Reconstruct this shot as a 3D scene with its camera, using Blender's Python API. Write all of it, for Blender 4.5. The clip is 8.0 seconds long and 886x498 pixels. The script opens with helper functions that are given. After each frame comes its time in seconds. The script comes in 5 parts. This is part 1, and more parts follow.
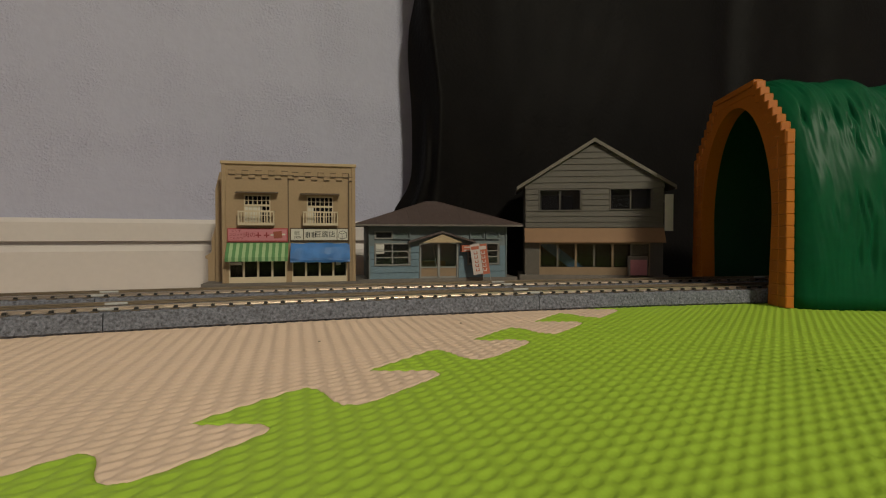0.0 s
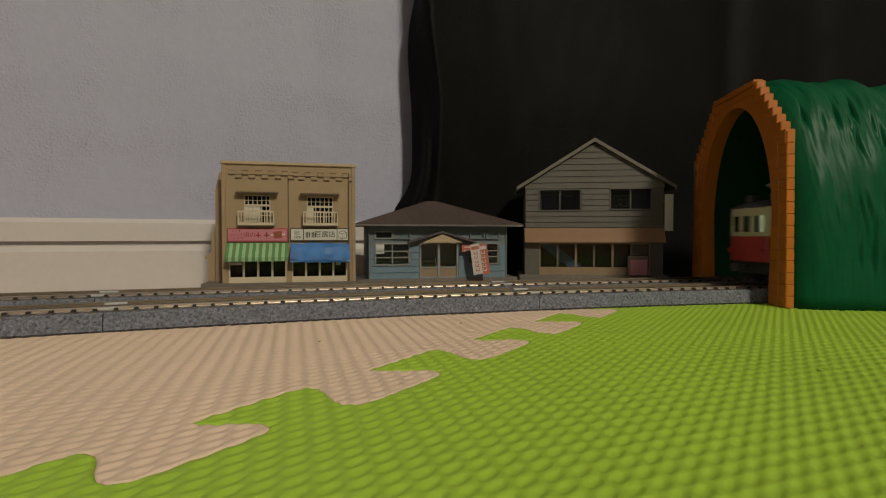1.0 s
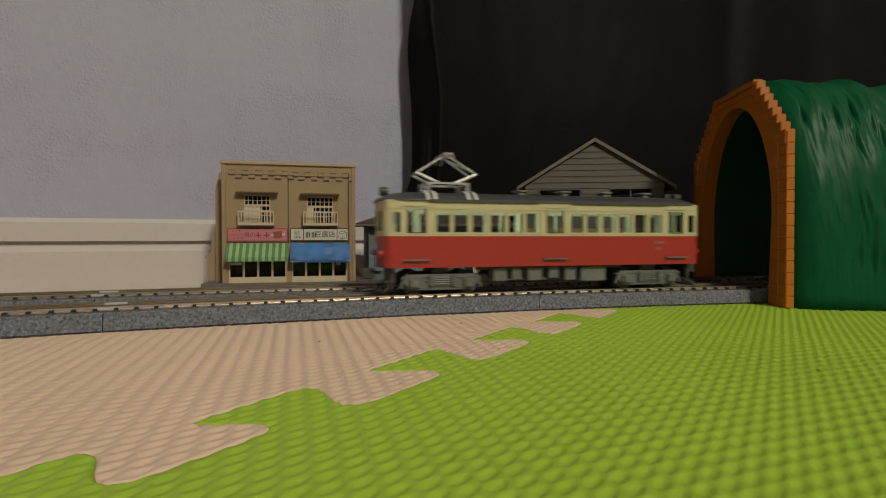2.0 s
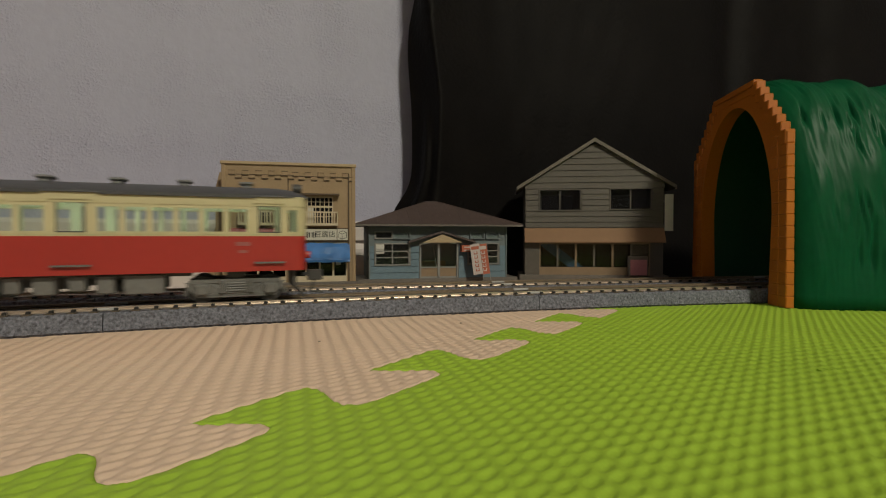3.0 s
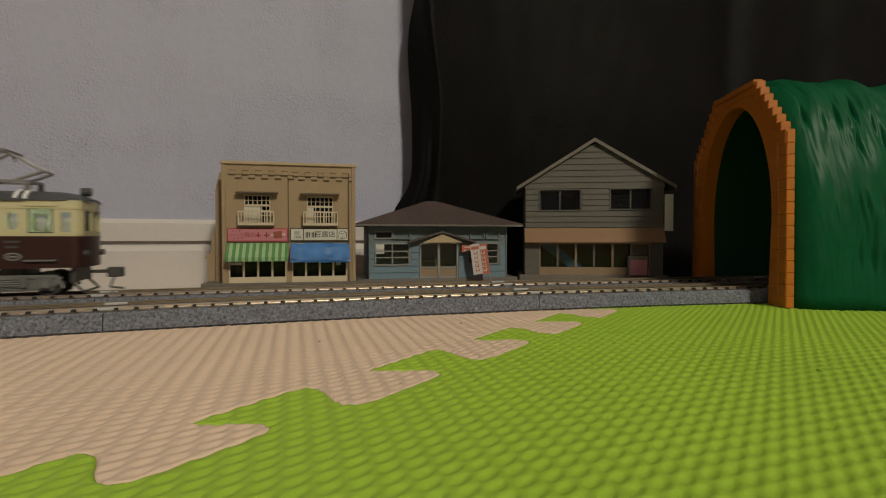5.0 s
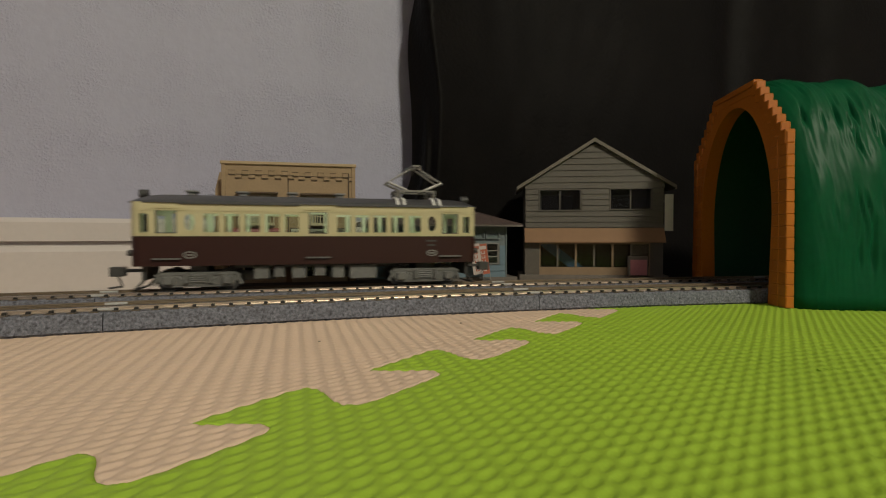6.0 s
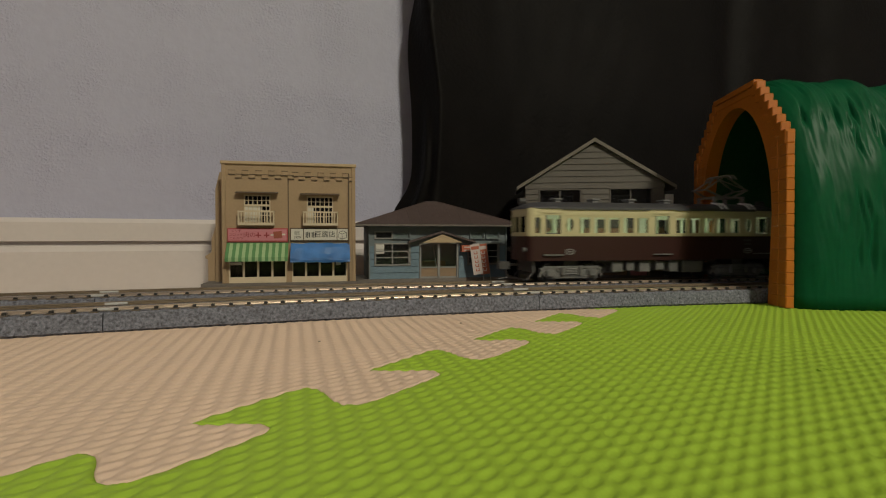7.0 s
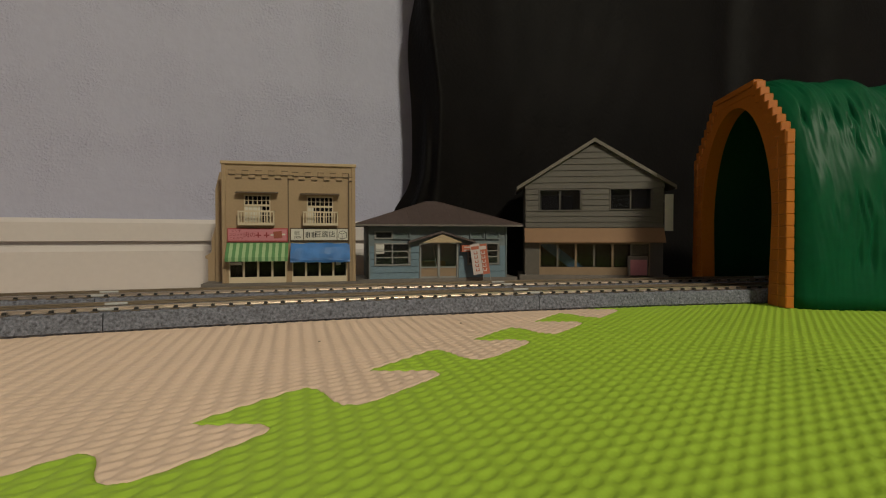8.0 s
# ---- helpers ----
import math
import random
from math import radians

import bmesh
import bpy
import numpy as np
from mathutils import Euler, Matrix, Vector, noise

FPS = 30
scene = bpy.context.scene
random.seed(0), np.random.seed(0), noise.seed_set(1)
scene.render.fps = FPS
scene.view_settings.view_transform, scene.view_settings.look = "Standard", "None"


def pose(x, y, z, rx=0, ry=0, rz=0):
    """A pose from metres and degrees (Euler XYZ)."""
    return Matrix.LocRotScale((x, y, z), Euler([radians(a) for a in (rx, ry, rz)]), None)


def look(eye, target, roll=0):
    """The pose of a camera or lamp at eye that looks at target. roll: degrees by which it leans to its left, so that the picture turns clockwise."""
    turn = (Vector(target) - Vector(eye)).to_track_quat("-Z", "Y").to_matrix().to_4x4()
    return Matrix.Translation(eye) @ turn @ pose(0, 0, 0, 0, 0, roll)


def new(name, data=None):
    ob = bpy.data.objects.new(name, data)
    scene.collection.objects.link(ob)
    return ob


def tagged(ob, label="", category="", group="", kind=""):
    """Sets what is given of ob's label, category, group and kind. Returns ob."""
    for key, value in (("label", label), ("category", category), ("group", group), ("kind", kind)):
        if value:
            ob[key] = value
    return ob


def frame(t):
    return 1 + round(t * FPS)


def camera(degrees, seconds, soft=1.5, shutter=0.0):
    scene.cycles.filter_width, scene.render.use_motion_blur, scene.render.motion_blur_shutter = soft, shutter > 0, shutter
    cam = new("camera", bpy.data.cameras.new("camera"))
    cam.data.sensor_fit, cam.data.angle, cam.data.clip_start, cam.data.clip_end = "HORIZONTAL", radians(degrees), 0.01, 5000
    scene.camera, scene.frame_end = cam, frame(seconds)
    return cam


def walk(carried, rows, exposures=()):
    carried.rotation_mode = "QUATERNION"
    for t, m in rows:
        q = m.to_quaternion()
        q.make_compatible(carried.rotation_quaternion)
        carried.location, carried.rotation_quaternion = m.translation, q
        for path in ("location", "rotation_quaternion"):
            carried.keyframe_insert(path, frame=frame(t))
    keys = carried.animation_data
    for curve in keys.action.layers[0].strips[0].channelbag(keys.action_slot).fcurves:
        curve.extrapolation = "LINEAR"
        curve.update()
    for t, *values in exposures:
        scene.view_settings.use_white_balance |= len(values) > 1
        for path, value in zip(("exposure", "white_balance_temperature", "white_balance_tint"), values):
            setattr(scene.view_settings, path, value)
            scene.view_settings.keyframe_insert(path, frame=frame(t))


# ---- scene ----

# lengths below are in millimetres unless an object is placed; MM turns them into metres
MM = 0.001
EYE = 36.8

# ---- camera ----
cam = camera(82.1, 8.0, soft=1.1, shutter=0.3)
STAND = look((0, 0, EYE * MM), (0, 1.0, EYE * MM - 0.0244))
walk(cam, [(0.0, STAND), (8.0, STAND)], exposures=[(0.0, 0.0), (8.0, 0.0)])

# ---- light ----
world = bpy.data.worlds.new("room_air")
scene.world = world
world.use_nodes = True
world.node_tree.nodes["Background"].inputs[0].default_value = (0.9, 0.95, 1.0, 1)
world.node_tree.nodes["Background"].inputs[1].default_value = 0.004

LAMP_AT = (1.32, -2.1, 2.12)
lamp_data = bpy.data.lights.new("ceiling_lamp_light", "AREA")
lamp_data.shape, lamp_data.size, lamp_data.energy = "DISK", 0.42, 94
lamp_data.color = (1.0, 0.945, 0.755)
lamp_ob = new("ceiling_lamp_light", lamp_data)
lamp_ob.matrix_world = look(LAMP_AT, (0.9, -0.9, 0.0))


# ---- materials ----
def mat(name, color, rough=0.6, metal=0.0, vary=0.12, grain=400.0, bump=0.0, bump_scale=None, second=60.0, spec=0.5, island=0.0):
    """A surface with two scales of variation and fine relief. Scales are per metre."""
    m = bpy.data.materials.new(name)
    m.use_nodes = True
    nt = m.node_tree
    b = nt.nodes["Principled BSDF"]
    b.inputs["Roughness"].default_value, b.inputs["Metallic"].default_value = rough, metal
    b.inputs["Specular IOR Level"].default_value = spec
    co = nt.nodes.new("ShaderNodeTexCoord")
    n1, n2 = nt.nodes.new("ShaderNodeTexNoise"), nt.nodes.new("ShaderNodeTexNoise")
    n1.inputs["Scale"].default_value, n2.inputs["Scale"].default_value = grain, second
    n1.inputs["Detail"].default_value = 6
    for n in (n1, n2):
        nt.links.new(co.outputs["Object"], n.inputs["Vector"])
    mul = nt.nodes.new("ShaderNodeMath")
    mul.operation = "ADD"
    nt.links.new(n1.outputs["Fac"], mul.inputs[0])
    nt.links.new(n2.outputs["Fac"], mul.inputs[1])
    rng = nt.nodes.new("ShaderNodeMapRange")
    rng.inputs["From Min"].default_value, rng.inputs["From Max"].default_value = 0.6, 1.4
    rng.inputs["To Min"].default_value, rng.inputs["To Max"].default_value = 1 - vary, 1 + vary
    nt.links.new(mul.outputs[0], rng.inputs["Value"])
    last = rng.outputs["Result"]
    if island:
        info = nt.nodes.new("ShaderNodeObjectInfo")
        r2 = nt.nodes.new("ShaderNodeMapRange")
        r2.inputs["To Min"].default_value, r2.inputs["To Max"].default_value = 1 - island, 1 + island
        nt.links.new(info.outputs["Random"], r2.inputs["Value"])
        m2 = nt.nodes.new("ShaderNodeMath")
        m2.operation = "MULTIPLY"
        nt.links.new(last, m2.inputs[0])
        nt.links.new(r2.outputs["Result"], m2.inputs[1])
        last = m2.outputs[0]
    vm = nt.nodes.new("ShaderNodeVectorMath")
    vm.operation = "SCALE"
    vm.inputs[0].default_value = color
    nt.links.new(last, vm.inputs["Scale"])
    nt.links.new(vm.outputs["Vector"], b.inputs["Base Color"])
    if bump:
        bp = nt.nodes.new("ShaderNodeBump")
        bp.inputs["Strength"].default_value = bump
        bp.inputs["Distance"].default_value = 0.0006
        if bump_scale:
            n3 = nt.nodes.new("ShaderNodeTexNoise")
            n3.inputs["Scale"].default_value, n3.inputs["Detail"].default_value = bump_scale, 5
            nt.links.new(co.outputs["Object"], n3.inputs["Vector"])
            nt.links.new(n3.outputs["Fac"], bp.inputs["Height"])
        else:
            nt.links.new(n1.outputs["Fac"], bp.inputs["Height"])
        nt.links.new(bp.outputs["Normal"], b.inputs["Normal"])
    return m


def glass(name, tint=(0.9, 0.95, 0.93), haze=0.05):
    m = bpy.data.materials.new(name)
    m.use_nodes = True
    nt = m.node_tree
    out = nt.nodes["Material Output"]
    nt.nodes.remove(nt.nodes["Principled BSDF"])
    tr, gl, mx, fr = (nt.nodes.new(k) for k in ("ShaderNodeBsdfTransparent", "ShaderNodeBsdfGlossy", "ShaderNodeMixShader", "ShaderNodeFresnel"))
    tr.inputs["Color"].default_value = (*tint, 1)
    gl.inputs["Roughness"].default_value = haze
    fr.inputs["IOR"].default_value = 1.3
    nt.links.new(fr.outputs[0], mx.inputs[0])
    nt.links.new(tr.outputs[0], mx.inputs[1])
    nt.links.new(gl.outputs[0], mx.inputs[2])
    nt.links.new(mx.outputs[0], out.inputs["Surface"])
    return m


M_WALL = mat("embossed_wallpaper", (0.350, 0.350, 0.440), 0.75, vary=0.05, grain=150, second=12)
M_BASE = mat("painted_baseboard", (0.50, 0.455, 0.43), 0.5, vary=0.04, grain=300, second=15, bump=0.05)
M_FLOOR = mat("floor_boards", (0.30, 0.20, 0.12), 0.45, vary=0.2, grain=60, second=6)
M_CEIL = mat("ceiling_paper", (0.75, 0.74, 0.70), 0.8, vary=0.03)
M_CURTAIN = mat("dark_curtain_cloth", (0.0029, 0.0022, 0.0019), 0.62, vary=0.55, grain=2500, second=22, bump=1.0, bump_scale=300, spec=0.10)
M_TAN = mat("tan_foam", (0.655, 0.492, 0.37), 0.65, vary=0.06, grain=1500, second=25, bump=0.15, spec=0.35)
M_GREEN = mat("green_foam", (0.306, 0.470, 0.038), 0.62, vary=0.07, grain=1500, second=25, bump=0.15, spec=0.35)
M_BALLAST = mat("grey_ballast_plastic", (0.125, 0.13, 0.155), 0.7, vary=0.85, grain=950, second=800, bump=0.9, bump_scale=1300)
M_SLEEPER = mat("sleeper_brown_plastic", (0.085, 0.066, 0.046), 0.55, vary=0.3, grain=900, second=60)
M_RAIL = mat("nickel_silver_rail", (0.66, 0.58, 0.50), 0.34, 1.0, vary=0.12, grain=500, second=50)
# rear rails: darker, duller metal stands in for their missing lamp glint
M_RAIL_DULL = mat("glintless_rail", (0.30, 0.245, 0.18), 0.55, 1.0, vary=0.2, grain=500, second=50)
M_CLIP = mat("black_rail_clip", (0.02, 0.018, 0.016), 0.5)
M_JOINER = mat("pale_grey_joiner", (0.42, 0.41, 0.39), 0.4, 0.0)
M_ORANGE = mat("orange_toy_plastic", (0.41, 0.12, 0.005), 0.42, vary=0.10, grain=500, second=40, bump=0.12, bump_scale=700, island=0.06)
M_HILL = mat("green_toy_plastic", (0.0026, 0.068, 0.026), 0.42, vary=0.14, grain=300, second=30, bump=0.10, bump_scale=260, spec=0.12)
M_SHOP = mat("ochre_card_wall", (0.295, 0.208, 0.118), 0.75, vary=0.08, grain=700, second=60, bump=0.1)
M_SHOP_TRIM = mat("pale_ochre_trim", (0.37, 0.275, 0.16), 0.7, vary=0.08, grain=700)
M_SHOP_LINE = mat("dark_relief_line", (0.085, 0.058, 0.035), 0.8)
M_CREAM_TRIM = mat("cream_lattice", (0.50, 0.42, 0.29), 0.6, vary=0.06)
M_DARK = mat("dark_interior", (0.02, 0.018, 0.016), 0.8)
# brown card inside the buildings, darkened in colour to deepen the indoor shade
M_INNER = mat("shade_darkened_card", (0.03, 0.024, 0.02), 0.85, vary=0.15)
M_BLUEWALL = mat("pale_blue_boards", (0.095, 0.15, 0.185), 0.65, vary=0.13, grain=500, second=45, bump=0.08)
M_BLUEUP = mat("grey_blue_upper_wall", (0.115, 0.138, 0.142), 0.7, vary=0.1, grain=500, second=45)
M_ROOFBROWN = mat("brown_sheet_roof", (0.060, 0.041, 0.037), 0.55, vary=0.22, grain=300, second=40, bump=0.1)
M_WINFRAME = mat("grey_window_frame", (0.19, 0.19, 0.178), 0.6, vary=0.08)
M_DOORPANEL = mat("tan_door_panel", (0.21, 0.145, 0.085), 0.65, vary=0.1)
M_GREYBOARD = mat("grey_siding", (0.088, 0.078, 0.063), 0.7, vary=0.13, grain=500, second=40, bump=0.08)
M_GREYROOF = mat("grey_barge_board", (0.125, 0.108, 0.084), 0.65, vary=0.1)
M_AWN_TAN = mat("tan_shop_awning", (0.21, 0.115, 0.055), 0.7, vary=0.06)
M_PLINTH = mat("grey_base_plate", (0.12, 0.105, 0.09), 0.75, vary=0.2)
M_PINKBOX = mat("pink_counter", (0.42, 0.17, 0.19), 0.6, vary=0.1)
M_SIGNPINK = mat("pink_sign", (0.46, 0.17, 0.19), 0.55, vary=0.06)
M_SIGNWHITE = mat("white_sign", (0.52, 0.50, 0.42), 0.55, vary=0.05)
M_INK = mat("black_ink", (0.02, 0.02, 0.02), 0.6)
M_MAROON = mat("maroon_ink", (0.22, 0.02, 0.025), 0.6)
M_REDSIGN = mat("red_frame", (0.33, 0.05, 0.05), 0.6)
M_MEAT = mat("brown_meat_shape", (0.24, 0.06, 0.03), 0.6)
M_AWN_G = mat("green_awning", (0.075, 0.20, 0.065), 0.55, vary=0.1)
M_AWN_W = mat("pale_green_awning_stripe", (0.28, 0.40, 0.20), 0.55, vary=0.1)
M_AWN_B = mat("blue_awning", (0.045, 0.145, 0.36), 0.48, vary=0.25, grain=120, second=60, bump=0.25, bump_scale=90)
M_BANNER = mat("white_banner", (0.46, 0.40, 0.37), 0.7, vary=0.05)
M_BANNER_R = mat("red_banner", (0.36, 0.10, 0.055), 0.7, vary=0.08)
M_BLUEREFL = mat("blue_reflection_tint", (0.03, 0.075, 0.15), 0.6)
M_CREAM = mat("cream_car_paint", (0.54, 0.485, 0.285), 0.38, vary=0.05, grain=300, second=30)
M_RED = mat("red_car_paint", (0.33, 0.028, 0.020), 0.36, vary=0.05, grain=300, second=30)
M_BROWN = mat("chocolate_car_paint", (0.029, 0.0085, 0.006), 0.45, vary=0.08, grain=300, second=30, spec=0.3)
M_ROOFGREY = mat("dark_grey_car_roof", (0.055, 0.055, 0.058), 0.45, vary=0.1)
M_UNDER = mat("grey_underframe", (0.125, 0.125, 0.116), 0.5, vary=0.3, grain=600)
M_UNDER_D = mat("dark_underframe", (0.045, 0.043, 0.04), 0.55, vary=0.2)
M_VENT = mat("roof_ventilator_grey", (0.16, 0.16, 0.16), 0.5)
M_NUMBER = mat("faded_pink_lettering", (0.30, 0.09, 0.08), 0.5)
M_PANTO_D = mat("tarnished_pantograph_metal", (0.20, 0.19, 0.175), 0.4, 0.3)
M_PANTO = mat("pantograph_grey_metal", (0.42, 0.42, 0.41), 0.35, 0.3)
M_INSUL = mat("white_insulator", (0.75, 0.75, 0.72), 0.3)
M_MINT = mat("mint_interior", (0.74, 0.76, 0.62), 0.5, vary=0.05)
M_SEAT = mat("green_seat", (0.03, 0.30, 0.04), 0.5, vary=0.1)
M_RUBBER = mat("dark_window_rubber", (0.05, 0.045, 0.04), 0.5)
for m, share, tint in ((M_CREAM, 0.08, (0.75, 0.72, 0.45)),):
    nt = m.node_tree
    tl, mx = nt.nodes.new("ShaderNodeBsdfTranslucent"), nt.nodes.new("ShaderNodeMixShader")
    tl.inputs["Color"].default_value = (*tint, 1)
    mx.inputs[0].default_value = share
    nt.links.new(nt.nodes["Principled BSDF"].outputs[0], mx.inputs[1])
    nt.links.new(tl.outputs[0], mx.inputs[2])
    nt.links.new(mx.outputs[0], nt.nodes["Material Output"].inputs["Surface"])
M_GLASS = glass("clear_pane", (0.92, 0.95, 0.92), 0.04)
M_GLASS_D = glass("dusky_pane", (0.62, 0.64, 0.62), 0.06)
M_STRIP = bpy.data.materials.new("interior_light_strip")
M_STRIP.use_nodes = True
M_STRIP.node_tree.nodes["Principled BSDF"].inputs["Base Color"].default_value = (0.9, 0.92, 0.88, 1)
M_STRIP.node_tree.nodes["Principled BSDF"].inputs["Emission Color"].default_value = (0.97, 1.0, 0.84, 1)
M_STRIP.node_tree.nodes["Principled BSDF"].inputs["Emission Strength"].default_value = 4.8
M_LAMP = bpy.data.materials.new("lamp_diffuser")
M_LAMP.use_nodes = True
M_LAMP.node_tree.nodes["Principled BSDF"].inputs["Base Color"].default_value = (0.9, 0.88, 0.82, 1)
M_LAMP.node_tree.nodes["Principled BSDF"].inputs["Emission Color"].default_value = (1.0, 0.86, 0.68, 1)
M_LAMP.node_tree.nodes["Principled BSDF"].inputs["Emission Strength"].default_value = 6.0

# wallpaper: patches of fine trowelled flecks
nt = M_WALL.node_tree
co = nt.nodes.new("ShaderNodeTexCoord")
nA, nB, ml, bp = (nt.nodes.new(k) for k in ("ShaderNodeTexNoise", "ShaderNodeTexNoise", "ShaderNodeMath", "ShaderNodeBump"))
nA.inputs["Scale"].default_value, nA.inputs["Detail"].default_value, nA.inputs["Distortion"].default_value = 520, 3, 0.3
nB.inputs["Scale"].default_value = 26
rp = nt.nodes.new("ShaderNodeMapRange")
rp.inputs["From Min"].default_value, rp.inputs["From Max"].default_value = 0.40, 0.68
rq = nt.nodes.new("ShaderNodeMapRange")
rq.inputs["From Min"].default_value, rq.inputs["From Max"].default_value = 0.46, 0.80
ml.operation = "MULTIPLY"
for n in (nA, nB):
    nt.links.new(co.outputs["Object"], n.inputs["Vector"])
nt.links.new(nA.outputs["Fac"], rq.inputs["Value"])
nt.links.new(nB.outputs["Fac"], rp.inputs["Value"])
nt.links.new(rq.outputs[0], ml.inputs[0])
nt.links.new(rp.outputs[0], ml.inputs[1])
nC, mx = nt.nodes.new("ShaderNodeTexNoise"), nt.nodes.new("ShaderNodeMath")
nC.inputs["Scale"].default_value, nC.inputs["Detail"].default_value = 210, 6
nt.links.new(co.outputs["Object"], nC.inputs["Vector"])
mx.operation = "MULTIPLY_ADD"
mx.inputs[1].default_value = 0.55
nt.links.new(nC.outputs["Fac"], mx.inputs[0])
nt.links.new(ml.outputs[0], mx.inputs[2])
nt.links.new(mx.outputs[0], bp.inputs["Height"])
bp.inputs["Strength"].default_value, bp.inputs["Distance"].default_value = 1.0, 0.0007
nt.links.new(bp.outputs["Normal"], nt.nodes["Principled BSDF"].inputs["Normal"])


# ---- building helpers ----
def mesh_of(name, verts, faces, material, smooth=False):
    me = bpy.data.meshes.new(name)
    me.from_pydata([tuple(c * MM for c in v) for v in verts], [], faces)
    me.materials.append(material)
    if smooth:
        me.polygons.foreach_set("use_smooth", [True] * len(me.polygons))
    me.validate()
    me.update()
    return me


def part(name, bm, material, parent=None, label="", at=None):
    """Link a bmesh (in mm) as one mesh object under a thing or a part."""
    bmesh.ops.scale(bm, vec=(MM, MM, MM), verts=bm.verts)
    bmesh.ops.recalc_face_normals(bm, faces=bm.faces)
    me = bpy.data.meshes.new(name)
    bm.to_mesh(me)
    bm.free()
    me.materials.append(material)
    ob = new(name, me)
    if parent:
        ob.parent = parent
    if at is not None:
        ob.matrix_basis = at
    if label:
        tagged(ob, label)
    return ob


def empty(name, m):
    ob = new(name)
    ob.empty_display_size = 0.01
    ob.matrix_basis = m
    return ob


def box(bm, x0, x1, y0, y1, z0, z1, bevel=0.0, turn=None):
    vs = bmesh.ops.create_cube(bm, size=1.0)["verts"]
    bmesh.ops.scale(bm, vec=(x1 - x0, y1 - y0, z1 - z0), verts=vs)
    if bevel:
        es = list({e for v in vs for e in v.link_edges})
        r = bmesh.ops.bevel(bm, geom=es, offset=bevel, segments=1, affect="EDGES")
        vs = list({v for f in r["faces"] for v in f.verts} | {v for v in vs if v.is_valid})
        seen, todo = set(vs), list(vs)
        while todo:
            for e in todo.pop().link_edges:
                for v in e.verts:
                    if v not in seen:
                        seen.add(v)
                        todo.append(v)
        vs = list(seen)
    if turn is not None:
        bmesh.ops.transform(bm, matrix=turn, verts=vs)
    bmesh.ops.translate(bm, vec=((x0 + x1) / 2, (y0 + y1) / 2, (z0 + z1) / 2), verts=vs)
    return vs


def boxes(*items, bevel=0.0):
    bm = bmesh.new()
    for it in items:
        box(bm, *it, bevel=bevel)
    return bm


def rod(bm, a, b, r, seg=8):
    a, b = Vector(a), Vector(b)
    d = b - a
    vs = bmesh.ops.create_cone(bm, cap_ends=True, segments=seg, radius1=r, radius2=r, depth=d.length)["verts"]
    q = d.to_track_quat("Z", "Y").to_matrix().to_4x4()
    bmesh.ops.transform(bm, matrix=Matrix.Translation((a + b) / 2) @ q, verts=vs)


def prism(bm, outline, y0, y1):
    """Extrude an outline of (x, z) from y0 to y1."""
    a = [bm.verts.new((x, y0, z)) for x, z in outline]
    b = [bm.verts.new((x, y1, z)) for x, z in outline]
    n = len(a)
    bm.faces.new(a)
    bm.faces.new(b[::-1])
    for i in range(n):
        bm.faces.new((a[i], b[i], b[(i + 1) % n], a[(i + 1) % n]))


def panel(bm, us, zs, holes, place, thick, closed=False):
    """A sheet in (u, z) with rectangular holes; place(u) gives the plan point and outward normal."""
    us = sorted({round(u, 3) for u in us} | {round(h[i], 3) for h in holes for i in (0, 1)})
    zs = sorted({round(z, 3) for z in zs} | {round(h[i], 3) for h in holes for i in (2, 3)})
    nu, nz = len(us) - 1, len(zs) - 1
    solid = {}
    for i in range(nu):
        for j in range(nz):
            cu, cz = (us[i] + us[i + 1]) / 2, (zs[j] + zs[j + 1]) / 2
            solid[i, j] = not any(h[0] < cu < h[1] and h[2] < cz < h[3] for h in holes)
    cache = {}

    def vert(i, j, side):
        if closed:
            i %= nu
        key = (i, j, side)
        if key not in cache:
            p, n = place(us[i])
            q = Vector(p) - Vector(n) * (thick if side else 0.0)
            cache[key] = bm.verts.new((q.x, q.y, zs[j]))
        return cache[key]

    for (i, j), s in solid.items():
        if not s:
            continue
        for side in (0, 1):
            f = [vert(i, j, side), vert(i + 1, j, side), vert(i + 1, j + 1, side), vert(i, j + 1, side)]
            bm.faces.new(f if not side else f[::-1])
        for di, dj, e in ((-1, 0, ((0, 0), (0, 1))), (1, 0, ((1, 0), (1, 1))), (0, -1, ((0, 0), (1, 0))), (0, 1, ((0, 1), (1, 1)))):
            k = ((i + di) % nu if closed else i + di, j + dj)
            if not solid.get(k, False):
                (a, b), (c, d) = e
                bm.faces.new((vert(i + a, j + b, 0), vert(i + c, j + d, 0), vert(i + c, j + d, 1), vert(i + a, j + b, 1)))
    return bm


def flat_panel(x0, x1, z0, z1, y, thick, holes=()):
    bm = bmesh.new()
    return panel(bm, [x0, x1], [z0, z1], list(holes), lambda u: ((u, y, 0), (0, -1, 0)), thick)


def text_part(name, body, size, at, material, parent, label=""):
    """Raised lettering as a mesh; at is a pose in the parent's space, size in mm."""
    cu = bpy.data.curves.new(name, "FONT")
    cu.body, cu.size, cu.extrude, cu.resolution_u = body, size * MM, 0.00008, 3
    cu.align_x, cu.align_y = "CENTER", "CENTER"
    tmp = new(name, cu)
    bpy.context.view_layer.update()
    me = bpy.data.meshes.new_from_object(tmp.evaluated_get(bpy.context.evaluated_depsgraph_get()))
    bpy.data.objects.remove(tmp)
    me.materials.clear()
    me.materials.append(material)
    ob = new(name, me)
    ob.parent = parent
    ob.matrix_basis = at
    if label:
        tagged(ob, label)
    return ob


# ---- room ----
SLANT = 23.8
